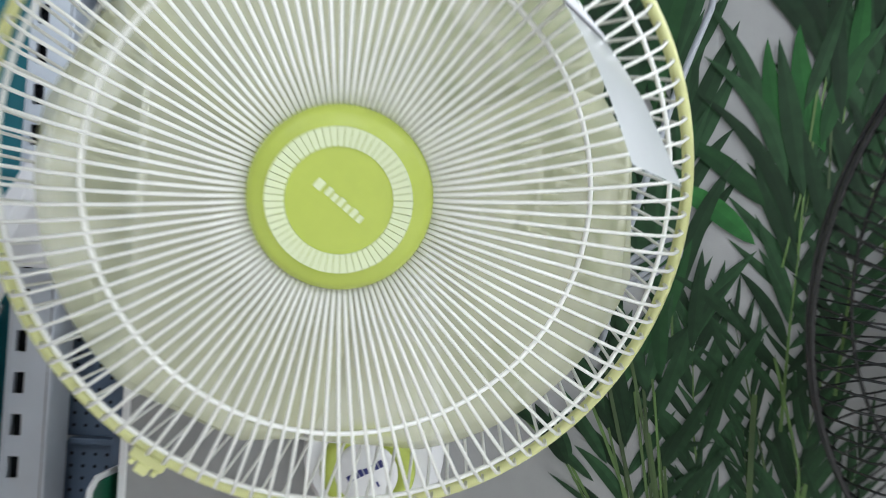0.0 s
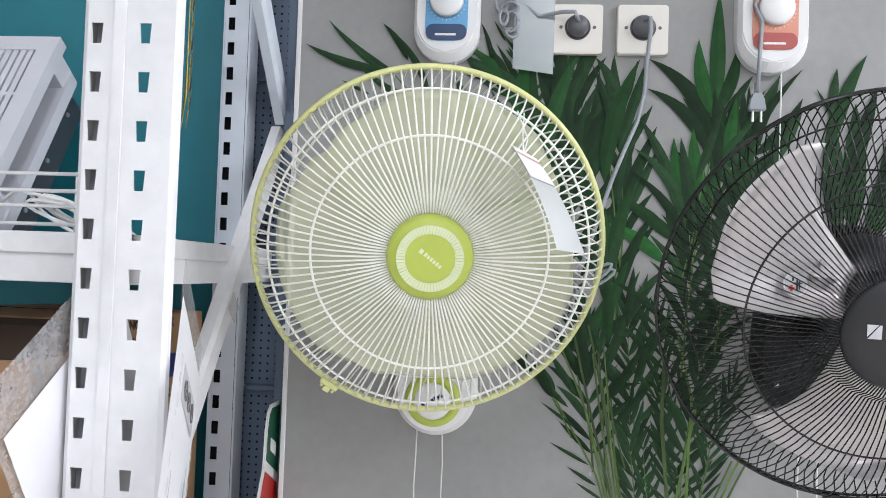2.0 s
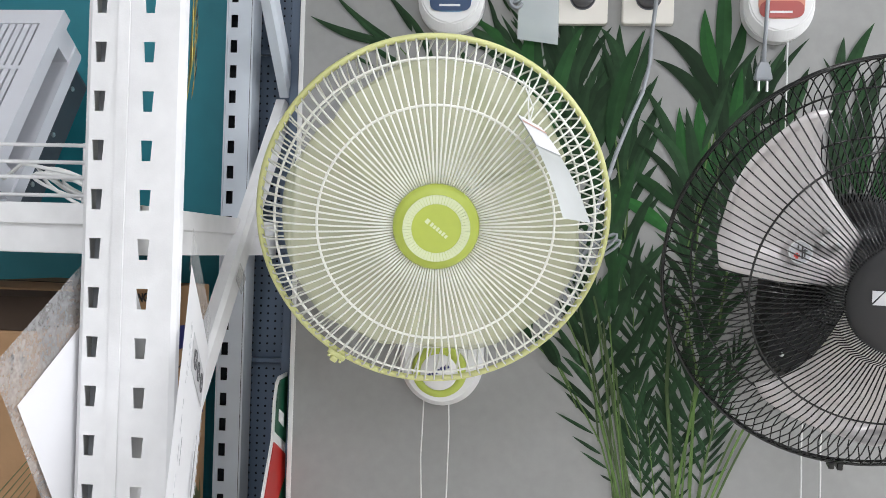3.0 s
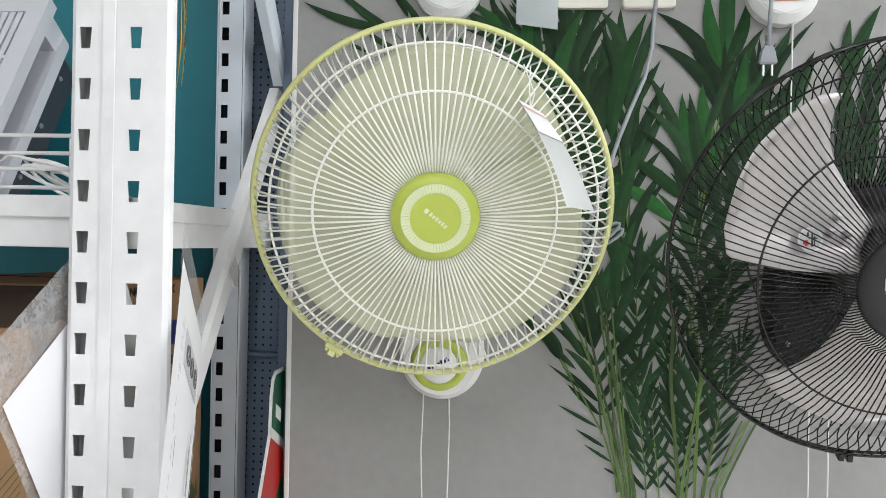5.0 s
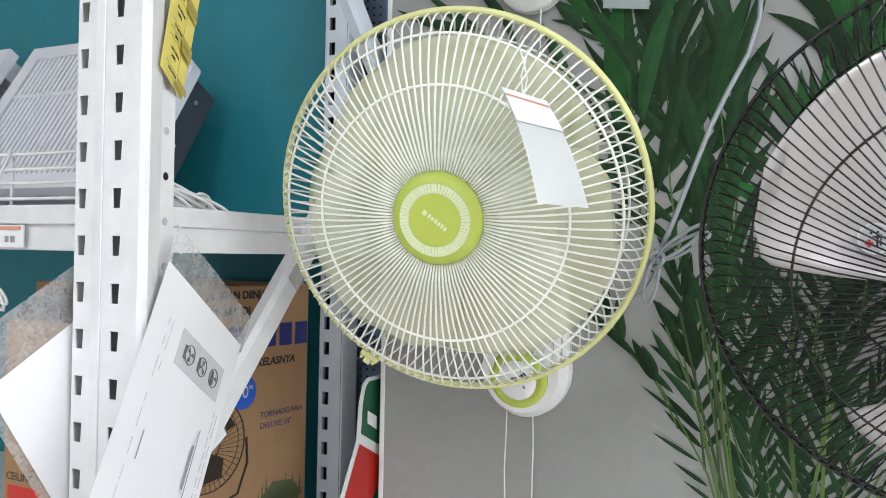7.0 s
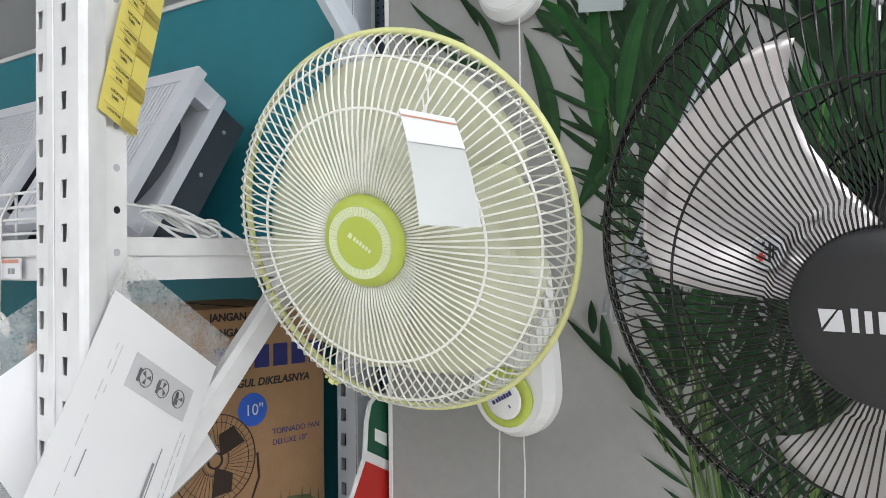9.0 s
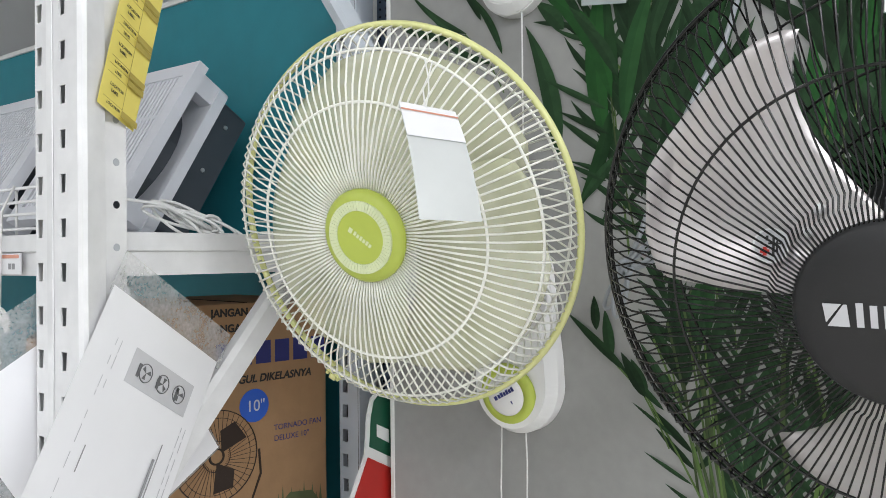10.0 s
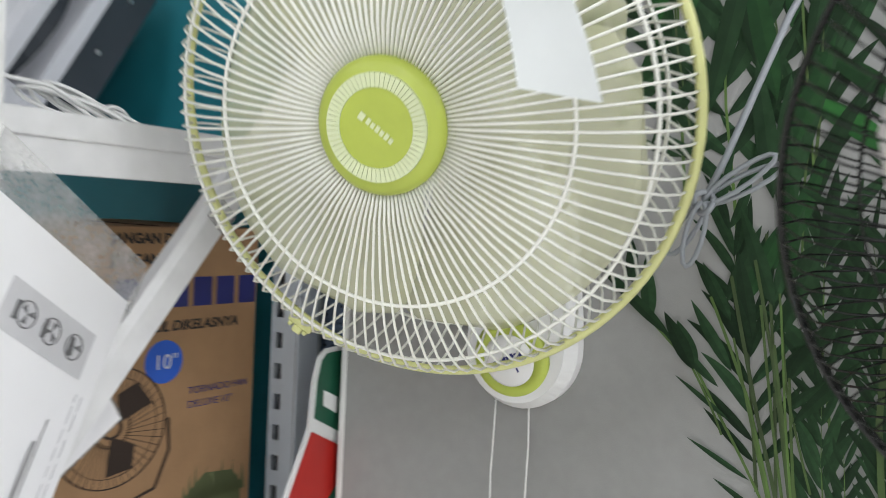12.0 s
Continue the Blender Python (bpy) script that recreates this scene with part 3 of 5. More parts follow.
tangle = thing("cord_bundle", (0.118, 0.862, 1.855), "grey power cord bunched up beside the socket", "cord")
for k, (cx, cz, ra, rb) in enumerate(((0.108, 1.918, 0.010, 0.016), (0.121, 1.908, 0.014, 0.008), (0.124, 1.884, 0.012, 0.017), (0.112, 1.892, 0.007, 0.014), (0.126, 1.866, 0.009, 0.008))):
    part("loop", tube(bmesh.new(), [(cx + ra * math.cos(t), 0.866 - 0.004 * math.sin(t + k), cz + rb * math.sin(t)) for t in np.linspace(0, 2 * math.pi, 17)], 0.0028, 6), M_GREYCORD, tangle, smooth=True)

hang = thing("hanging_plug", (0.512, 0.842, 1.735), "grey two-pin plug hanging on its cord", "plug")
part("cord", tube(bmesh.new(), [(0.512, 0.84, 1.765), (0.514, 0.838, 1.82), (0.516, 0.836, 1.88), (0.505, 0.838, 1.905), (0.512, 0.842, 1.93), (0.53, 0.846, 1.99)], 0.0033, 7), M_GREYCORD, hang, smooth=True)
bm = prism(bmesh.new(), [(0.506, 1.768), (0.504, 1.757), (0.4995, 1.748), (0.499, 1.739), (0.526, 1.739), (0.5255, 1.748), (0.521, 1.757), (0.519, 1.768)], -0.006, 0.006)
bmesh.ops.bevel(bm, geom=bm.edges[:], offset=0.0018, segments=2, affect="EDGES")
bmesh.ops.transform(bm, matrix=facing((0, 0.842, 0), (1, 0, 0), (0, 0, 1)), verts=bm.verts)
for k in range(3):
    box(bm, 0.5085, 0.5165, 0.838, 0.846, 1.769 + 0.006 * k, 1.773 + 0.006 * k, 0.001)
part("plug_body", bm, M_GREYCORD, hang)
for dx in (-0.006, 0.007):
    part("pin", tube(bmesh.new(), [(0.512 + dx, 0.842, 1.739), (0.512 + dx, 0.842, 1.722)], 0.0021, 8), M_STEEL, hang)
strip = tagged(part("hanging_film_tag", prism(bmesh.new(), [(0.130, 2.0), (0.196, 2.0), (0.195, 1.799), (0.129, 1.808)], 0.012, 0.0128), M_HANGFILM, None, m=WALLM), "pale translucent film tag hanging on the wall", "tag")


# ---- printed palms on the display wall ----
def leaf_mesh(aspect, bend, tone=0, made={}):
    """A pointed leaf, one metre long: aspect is width by length, bend the sideways bow."""
    key = (round(aspect * 50), bend, tone)
    if key in made:
        return made[key]
    bm = bmesh.new()
    n, rows = 10, []
    for i in range(n + 1):
        f = i / n
        w = max(0.5 * aspect * math.sin(math.pi * f ** 0.8) ** 0.85 if 0 < f < 1 else 0, 0.0008)
        c = 4 * bend * f * (1 - f)
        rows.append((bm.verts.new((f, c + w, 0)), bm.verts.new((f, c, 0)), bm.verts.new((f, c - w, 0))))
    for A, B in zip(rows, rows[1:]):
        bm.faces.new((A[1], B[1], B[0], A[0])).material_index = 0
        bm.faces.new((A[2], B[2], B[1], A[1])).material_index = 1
    data = made[key] = bpy.data.meshes.new("leaf")
    bm.to_mesh(data)
    bm.free()
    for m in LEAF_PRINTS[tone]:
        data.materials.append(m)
    return data


mural = thing("palm_mural", (0.35, WALL_Y, 0.9), "dark green palm fronds printed on grey wallpaper", "mural", kind="structure")
rnd = random.Random(5)
depth = [0.0005]


def frond(pts, length, gap, spread=48, start=0.25, fat=0, side=(1, -1), stem=0.0022):
    """A printed frond: stem along pts (x, z), leaves to both sides."""
    P = [Vector((x, z, 0)) for x, z in pts]
    seg = [(b - a).length for a, b in zip(P, P[1:])]
    total = sum(seg)

    def at(s):
        for a, b, d in zip(P, P[1:], seg):
            if s <= d:
                return a.lerp(b, s / d), (b - a).normalized()
            s -= d
        return P[-1], (P[-1] - P[-2]).normalized()
    depth[0] += 0.00004
    smooth_pts = [at(total * i / 16)[0] for i in range(17)]
    bm = bmesh.new()
    rows = []
    for i, p in enumerate(smooth_pts):
        d = (smooth_pts[min(i + 1, 16)] - smooth_pts[max(i - 1, 0)]).normalized()
        nrm = Vector((-d.y, d.x, 0)) * stem * (1.15 - i / 16)
        rows.append((bm.verts.new(p + nrm), bm.verts.new(p - nrm)))
    for A, B in zip(rows, rows[1:]):
        bm.faces.new((A[0], A[1], B[1], B[0]))
    st = part("frond", bm, M_STEM, mural, "", WALLM @ Matrix.Translation((0, 0, depth[0] + 0.00004)))
    s = total * start
    while s <= total:
        p, d = at(s)
        f = (s / total - start) / (1 - start)
        for sd in side:
            ln = length * (0.55 + 0.6 * math.sin(math.pi * (0.15 + 0.75 * f))) * rnd.uniform(0.8, 1.15)
            ang = math.atan2(d.y, d.x) + sd * radians(spread * (1 - 0.55 * f) + rnd.uniform(-9, 9))
            mesh = leaf_mesh((0.15, 0.19, 0.11)[fat], rnd.choice((-0.06, 0.0, 0.06)))
            depth[0] += 0.000003
            put("leaf", mesh, None, st, WALLM @ Matrix.Translation((p.x, p.y, depth[0])) @ Matrix.Rotation(ang, 4, "Z") @ Matrix.Diagonal((ln, ln * rnd.uniform(0.8, 1.1), 1, 1)))
        s += gap * rnd.uniform(0.8, 1.2)
    depth[0] += 0.00003


def spray(pts, leaves, stem):
    """A printed stem along pts (x, z) and its leaves: foot, tip, aspect, bow, tone of print."""
    P = [Vector((x, z, 0)) for x, z in pts]
    fine = [P[0]]
    for k in range(len(P) - 1):
        a, b = P[max(k - 1, 0)], P[min(k + 2, len(P) - 1)]
        for q in range(1, 7):
            f = q / 6
            lin = P[k].lerp(P[k + 1], f)
            fine.append(lin + (P[k] * 2 - a - P[k + 1]) * 0.12 * f * (1 - f) + (P[k + 1] * 2 - b - P[k]) * 0.12 * f * (1 - f))
    depth[0] += 0.00004
    bm = bmesh.new()
    rows = []
    for i, q in enumerate(fine):
        d = (fine[min(i + 1, len(fine) - 1)] - fine[max(i - 1, 0)]).normalized()
        nrm = Vector((-d.y, d.x, 0)) * stem * (0.6 if leaves else 0.75 + 0.25 * i / len(fine))
        rows.append((bm.verts.new(q + nrm), bm.verts.new(q - nrm)))
    for A, B in zip(rows, rows[1:]):
        bm.faces.new((A[0], A[1], B[1], B[0]))
    st = part("frond", bm, M_STEM, mural, "", WALLM @ Matrix.Translation((0, 0, depth[0] + (0.0 if leaves else 0.0008))))
    for bx, bz, tx, tz, aspect, bow, tone in leaves:
        depth[0] += 0.000004
        ln = math.hypot(tx - bx, tz - bz)
        put("leaf", leaf_mesh(aspect, bow, tone), None, st, WALLM @ Matrix.Translation((bx, bz, depth[0])) @ Matrix.Rotation(math.atan2(tz - bz, tx - bx), 4, "Z") @ Matrix.Diagonal((ln, ln, 1, 1)))


# leaves crowded farther back
frond([(0.3, 1.438), (0.285, 1.553), (0.262, 1.669), (0.234, 1.794)], 0.12, 0.038, 36, 0.1, 0, stem=0.0016)
frond([(0.313, 1.456), (0.316, 1.544), (0.313, 1.633), (0.311, 1.748)], 0.11, 0.038, 36, 0.1, 0, stem=0.0016)
frond([(0.456, 1.317), (0.447, 1.405), (0.431, 1.475), (0.419, 1.536)], 0.09, 0.03, 42, 0.1, 2, stem=0.0016)
frond([(0.191, 1.455), (0.177, 1.587), (0.166, 1.728), (0.164, 1.869)], 0.1, 0.032, 55, 0.1, 2, stem=0.0016)
frond([(0.246, 1.418), (0.225, 1.56), (0.219, 1.72), (0.229, 1.839)], 0.13, 0.036, 40, 0.1, 0, stem=0.0016)
frond([(0.28, 1.157), (0.26, 1.33), (0.231, 1.448)], 0.08, 0.026, 42, 0.1, 0, stem=0.0016)
frond([(0.351, 1.183), (0.332, 1.306), (0.327, 1.433)], 0.08, 0.026, 42, 0.1, 0, stem=0.0016)
frond([(0.411, 1.232), (0.387, 1.338), (0.368, 1.42)], 0.07, 0.026, 42, 0.1, 2, stem=0.0016)
frond([(0.464, 1.487), (0.466, 1.598), (0.479, 1.72)], 0.12, 0.034, 42, 0.1, 0, stem=0.0016)
frond([(0.51, 1.485), (0.512, 1.593), (0.525, 1.712)], 0.12, 0.034, 42, 0.1, 0, stem=0.0016)
# feathery twigs
frond([(0.355, 0.962), (0.35, 1.085), (0.338, 1.191), (0.334, 1.261)], 0.06, 0.021, 34, 0.36, 0, stem=0.0016)
frond([(0.376, 0.963), (0.37, 1.086), (0.363, 1.139), (0.357, 1.209)], 0.045, 0.022, 34, 0.45, 0, stem=0.0016)
frond([(0.405, 0.999), (0.392, 1.157), (0.385, 1.244), (0.379, 1.316)], 0.05, 0.02, 40, 0.2, 0, stem=0.0016)
frond([(0.413, 1.053), (0.42, 1.176), (0.433, 1.282), (0.456, 1.388)], 0.075, 0.018, 42, 0.2, 0, stem=0.0016)
frond([(0.436, 1.036), (0.452, 1.142), (0.466, 1.23), (0.499, 1.319)], 0.06, 0.018, 40, 0.2, 2, stem=0.0016)
frond([(0.414, 1.316), (0.421, 1.422), (0.43, 1.51), (0.444, 1.589)], 0.09, 0.024, 42, 0.1, 0, stem=0.0016)
frond([(0.465, 1.353), (0.48, 1.476), (0.5, 1.563), (0.52, 1.633)], 0.09, 0.026, 42, 0.1, 0, stem=0.0016)
frond([(0.182, 1.714), (0.136, 1.768), (0.091, 1.814), (0.063, 1.841)], 0.07, 0.03, 32, 0.2, 2, stem=0.0016)
# broad fronds rising behind the fan
spray([(0.315, 1.474), (0.297, 1.615), (0.286, 1.713)], [
    (0.213, 1.66, 0.208, 1.857, 0.19, 0, 0),
    (0.175, 1.696, 0.164, 1.83, 0.19, 0.06, 1),
    (0.231, 1.664, 0.256, 1.827, 0.1, 0.12, 0),
    (0.297, 1.74, 0.263, 1.831, 0.2, -0.12, 0),
    (0.296, 1.686, 0.258, 1.82, 0.09, -0.06, 0),
    (0.231, 1.624, 0.274, 1.762, 0.11, 0.06, 0),
    (0.284, 1.624, 0.336, 1.828, 0.13, 0.06, 1),
    (0.305, 1.677, 0.347, 1.826, 0.11, 0, 0),
    (0.254, 1.589, 0.215, 1.767, 0.13, 0, 0),
    (0.276, 1.553, 0.235, 1.713, 0.14, 0, 1),
    (0.307, 1.58, 0.331, 1.73, 0.13, 0.06, 0),
], 0.002)
# arching frond beside the sockets
spray([(0.412, 1.475), (0.436, 1.58), (0.455, 1.686)], [
    (0.455, 1.694, 0.35, 1.829, 0.15, -0.12, 0),
    (0.448, 1.675, 0.349, 1.78, 0.15, -0.12, 0),
    (0.403, 1.576, 0.336, 1.734, 0.13, -0.06, 0),
    (0.429, 1.563, 0.393, 1.702, 0.16, 0.06, 2),
    (0.451, 1.589, 0.424, 1.717, 0.19, 0.06, 2),
    (0.415, 1.554, 0.331, 1.682, 0.12, -0.12, 0),
    (0.424, 1.492, 0.323, 1.646, 0.09, -0.12, 0),
    (0.395, 1.534, 0.305, 1.601, 0.19, -0.06, 1),
    (0.386, 1.496, 0.286, 1.56, 0.19, -0.06, 2),
    (0.452, 1.655, 0.457, 1.765, 0.08, 0, 0),
], 0.002)
# upright frond under the control box
spray([(0.455, 1.554), (0.457, 1.633), (0.457, 1.756)], [
    (0.458, 1.734, 0.429, 1.862, 0.19, 0.06, 2),
    (0.459, 1.747, 0.46, 1.94, 0.13, 0, 1),
    (0.46, 1.745, 0.492, 1.852, 0.2, -0.06, 1),
    (0.46, 1.714, 0.511, 1.795, 0.08, 0.06, 0),
    (0.476, 1.655, 0.49, 1.768, 0.17, 0, 2),
    (0.49, 1.69, 0.558, 1.804, 0.08, 0, 0),
    (0.503, 1.664, 0.593, 1.815, 0.08, 0.06, 0),
    (0.486, 1.624, 0.54, 1.729, 0.12, 0, 0),
], 0.002)
# tall frond beyond the black fan
spray([(0.665, 1.392), (0.654, 1.616), (0.648, 1.737)], [
    (0.637, 1.737, 0.646, 1.818, 0.19, 0, 0),
    (0.644, 1.702, 0.692, 1.84, 0.15, 0.06, 1),
    (0.642, 1.737, 0.615, 1.784, 0.13, 0, 0),
    (0.65, 1.555, 0.637, 1.745, 0.21, 0, 0),
    (0.675, 1.555, 0.676, 1.762, 0.18, 0, 1),
    (0.662, 1.624, 0.709, 1.788, 0.17, 0, 0),
    (0.696, 1.513, 0.742, 1.719, 0.16, 0, 1),
    (0.711, 1.581, 0.758, 1.787, 0.14, 0, 0),
], 0.002)
# crowded leaves behind the guard
spray([(0.31, 1.349), (0.306, 1.473), (0.311, 1.58)], [
    (0.299, 1.464, 0.341, 1.637, 0.13, 0.06, 0),
    (0.291, 1.429, 0.287, 1.58, 0.18, 0, 0),
    (0.309, 1.429, 0.366, 1.58, 0.13, 0.06, 0),
    (0.294, 1.509, 0.325, 1.615, 0.18, 0, 1),
    (0.278, 1.455, 0.254, 1.597, 0.16, 0, 0),
    (0.318, 1.385, 0.387, 1.49, 0.14, 0.06, 0),
    (0.283, 1.384, 0.325, 1.5, 0.16, 0, 1),
    (0.301, 1.349, 0.369, 1.465, 0.1, 0.06, 0),
    (0.383, 1.404, 0.301, 1.466, 0.12, -0.06, 0),
    (0.379, 1.326, 0.305, 1.402, 0.1, -0.06, 0),
    (0.376, 1.28, 0.31, 1.363, 0.07, 0, 0),
], 0.002)
# leaves folded to the side
spray([(0.305, 1.065), (0.29, 1.278), (0.274, 1.42)], [
    (0.286, 1.32, 0.339, 1.396, 0.17, 0.06, 0),
    (0.288, 1.362, 0.333, 1.419, 0.19, 0.06, 0),
    (0.297, 1.289, 0.341, 1.321, 0.26, 0, 0),
    (0.3, 1.296, 0.352, 1.303, 0.12, 0, 0),
    (0.284, 1.349, 0.308, 1.447, 0.16, 0, 0),
    (0.257, 1.348, 0.291, 1.438, 0.19, 0, 1),
    (0.24, 1.348, 0.269, 1.428, 0.21, 0, 0),
    (0.267, 1.313, 0.248, 1.401, 0.18, 0, 0),
    (0.301, 1.243, 0.337, 1.279, 0.21, 0, 0),
    (0.29, 1.26, 0.317, 1.314, 0.21, 0, 0),
], 0.0026)
# low drooping frond
spray([(0.309, 1.066), (0.284, 1.152), (0.246, 1.219), (0.213, 1.276)], [
    (0.213, 1.276, 0.191, 1.324, 0.33, 0, 0),
    (0.25, 1.226, 0.192, 1.266, 0.07, 0, 0),
    (0.273, 1.168, 0.208, 1.202, 0.08, 0, 0),
    (0.285, 1.136, 0.237, 1.164, 0.11, 0, 0),
    (0.296, 1.113, 0.251, 1.14, 0.1, 0, 0),
    (0.302, 1.094, 0.283, 1.104, 0.21, 0, 0),
    (0.237, 1.259, 0.169, 1.319, 0.12, 0, 0),
    (0.249, 1.277, 0.204, 1.347, 0.15, 0, 0),
], 0.0024)
# leaves curling over the fan's edge
spray([(0.2, 1.493), (0.173, 1.618), (0.162, 1.744)], [
    (0.16, 1.615, 0.157, 1.855, 0.13, 0.06, 2),
    (0.168, 1.677, 0.051, 1.848, 0.14, -0.12, 2),
    (0.085, 1.601, 0.033, 1.799, 0.14, -0.06, 0),
    (0.166, 1.661, 0.11, 1.521, 0.14, 0.06, 1),
    (0.173, 1.598, 0.117, 1.534, 0.19, 0, 0),
    (0.201, 1.585, 0.152, 1.509, 0.2, 0, 0),
    (0.161, 1.662, 0.059, 1.719, 0.08, 0, 0),
    (0.165, 1.628, 0.086, 1.668, 0.1, 0, 0),
    (0.186, 1.64, 0.237, 1.837, 0.12, 0.06, 1),
    (0.178, 1.703, 0.111, 1.8, 0.16, -0.06, 0),
    (0.159, 1.564, 0.099, 1.592, 0.12, 0, 0),
    (0.209, 1.539, 0.251, 1.76, 0.1, 0, 0),
], 0.002)
# leaves seen through the black guard
spray([(0.427, 1.488), (0.435, 1.594), (0.449, 1.699)], [
    (0.431, 1.544, 0.404, 1.702, 0.14, 0, 0),
    (0.447, 1.596, 0.504, 1.719, 0.16, 0.06, 1),
    (0.466, 1.624, 0.456, 1.784, 0.13, 0, 0),
    (0.43, 1.631, 0.471, 1.751, 0.11, 0, 0),
    (0.491, 1.557, 0.51, 1.683, 0.17, 0, 1),
    (0.452, 1.513, 0.429, 1.615, 0.17, 0, 0),
], 0.002)
# low leaves at the guard's edge
spray([(0.243, 1.21), (0.209, 1.277), (0.096, 1.383)], [
    (0.141, 1.36, 0.138, 1.408, 0.29, 0, 0),
    (0.163, 1.322, 0.154, 1.389, 0.25, 0, 0),
    (0.185, 1.306, 0.096, 1.383, 0.12, 0, 0),
    (0.211, 1.274, 0.177, 1.332, 0.24, 0, 0),
    (0.245, 1.329, 0.214, 1.387, 0.18, 0, 0),
    (0.267, 1.294, 0.245, 1.366, 0.15, 0, 0),
], 0.002)
# small leaves over a feathery twig
spray([(0.33, 1.165), (0.303, 1.261), (0.29, 1.361)], [
    (0.293, 1.318, 0.327, 1.419, 0.15, 0, 0),
    (0.304, 1.275, 0.354, 1.364, 0.14, 0, 0),
    (0.286, 1.346, 0.247, 1.448, 0.15, 0, 0),
    (0.31, 1.233, 0.366, 1.302, 0.17, 0, 0),
    (0.298, 1.361, 0.292, 1.484, 0.14, 0, 1),
    (0.339, 1.293, 0.368, 1.392, 0.12, 0, 0),
    (0.36, 1.336, 0.401, 1.42, 0.15, 0.06, 0),
    (0.327, 1.391, 0.335, 1.49, 0.16, 0, 0),
], 0.002)
# long thin leaves over the fan
spray([(-0.005, 1.706), (-0.035, 1.762), (-0.075, 1.805)], [
    (-0.073, 1.803, -0.218, 1.847, 0.1, 0.06, 0),
    (-0.071, 1.805, -0.181, 1.888, 0.07, 0.06, 0),
    (-0.075, 1.798, -0.156, 1.864, 0.07, 0.06, 0),
    (-0.045, 1.821, -0.089, 1.883, 0.15, -0.06, 0),
    (-0.107, 1.763, -0.155, 1.786, 0.11, 0, 0),
    (-0.026, 1.753, -0.123, 1.808, 0.1, 0.06, 0),
    (-0.007, 1.763, -0.068, 1.866, 0.1, -0.06, 0),
    (0.096, 1.783, 0.053, 1.825, 0.38, -0.06, 0),
    (0.123, 1.793, 0.086, 1.844, 0.18, -0.06, 0),
    (0.117, 1.854, 0.097, 1.889, 0.12, 0, 0),
    (0.147, 1.77, 0.104, 1.814, 0.18, 0, 0),
    (0.136, 1.822, 0.117, 1.842, 0.2, 0, 0),
], 0.0016)
# tall bare stems
spray([(0.224, 1.352), (0.266, 1.252), (0.314, 1.068), (0.319, 0.927)], [], 0.002)
spray([(0.243, 1.375), (0.278, 1.229), (0.321, 1.069), (0.327, 0.927)], [], 0.0024)
spray([(0.265, 1.393), (0.289, 1.287), (0.325, 1.069), (0.33, 0.928)], [], 0.0022)
spray([(0.288, 1.309), (0.308, 1.19), (0.33, 1.069), (0.335, 0.928)], [], 0.002)
spray([(0.273, 1.348), (0.292, 1.225), (0.319, 1.069), (0.324, 0.927)], [], 0.0018)
spray([(0.249, 1.312), (0.281, 1.189), (0.312, 1.068), (0.317, 0.927)], [], 0.0016)
spray([(0.292, 1.349), (0.304, 1.225), (0.323, 1.069), (0.328, 0.927)], [], 0.0015)
spray([(0.304, 1.278), (0.314, 1.172), (0.333, 1.069), (0.338, 0.928)], [], 0.0018)
spray([(0.388, 1.351), (0.385, 1.244), (0.401, 1.072), (0.396, 0.931)], [], 0.0036)
spray([(0.438, 1.268), (0.411, 1.123), (0.405, 1.052), (0.4, 0.911)], [], 0.003)
spray([(0.461, 1.191), (0.438, 1.074), (0.434, 0.933)], [], 0.0022)
spray([(0.507, 1.188), (0.46, 1.075), (0.455, 0.934)], [], 0.0025)
spray([(0.496, 1.187), (0.45, 1.074), (0.445, 0.934)], [], 0.002)
spray([(0.519, 1.186), (0.468, 1.075), (0.463, 0.935)], [], 0.0022)
spray([(0.429, 1.229), (0.426, 1.073), (0.421, 0.933)], [], 0.0025)
spray([(0.406, 1.387), (0.431, 1.282), (0.429, 1.229), (0.424, 1.088)], [], 0.002)


# ---- shelving: white slotted rack, slate gondola behind ----
def slotted(x0, x1, cols, z0, z1, zhole, pitch, wt, wb, hh, thick=0.0016):
    """A plate in the x-z plane facing -y with columns of tapered slots."""
    bm = bmesh.new()
    cuts = [x0] + [(a + b) / 2 for a, b in zip(cols, cols[1:])] + [x1]
    k0, k1 = math.ceil((z0 - zhole) / pitch), math.floor((z1 - zhole) / pitch)
    for c, (a, b) in zip(cols, zip(cuts, cuts[1:])):
        for k in range(k0, k1):
            zc = zhole + k * pitch
            o = [(a, zc - pitch / 2), (b, zc - pitch / 2), (b, zc + pitch / 2), (a, zc + pitch / 2)]
            i = [(c - wb / 2, zc - hh / 2), (c + wb / 2, zc - hh / 2), (c + wt / 2, zc + hh / 2), (c - wt / 2, zc + hh / 2)]
            O = [bm.verts.new((x, 0, z)) for x, z in o]
            I = [bm.verts.new((x, 0, z)) for x, z in i]
            B = [bm.verts.new((x, thick, z)) for x, z in i]
            for j in range(4):
                bm.faces.new((O[j], O[(j + 1) % 4], I[(j + 1) % 4], I[j]))
                bm.faces.new((I[j], I[(j + 1) % 4], B[(j + 1) % 4], B[j]))
    bmesh.ops.remove_doubles(bm, verts=bm.verts, dist=1e-5)
    return bm


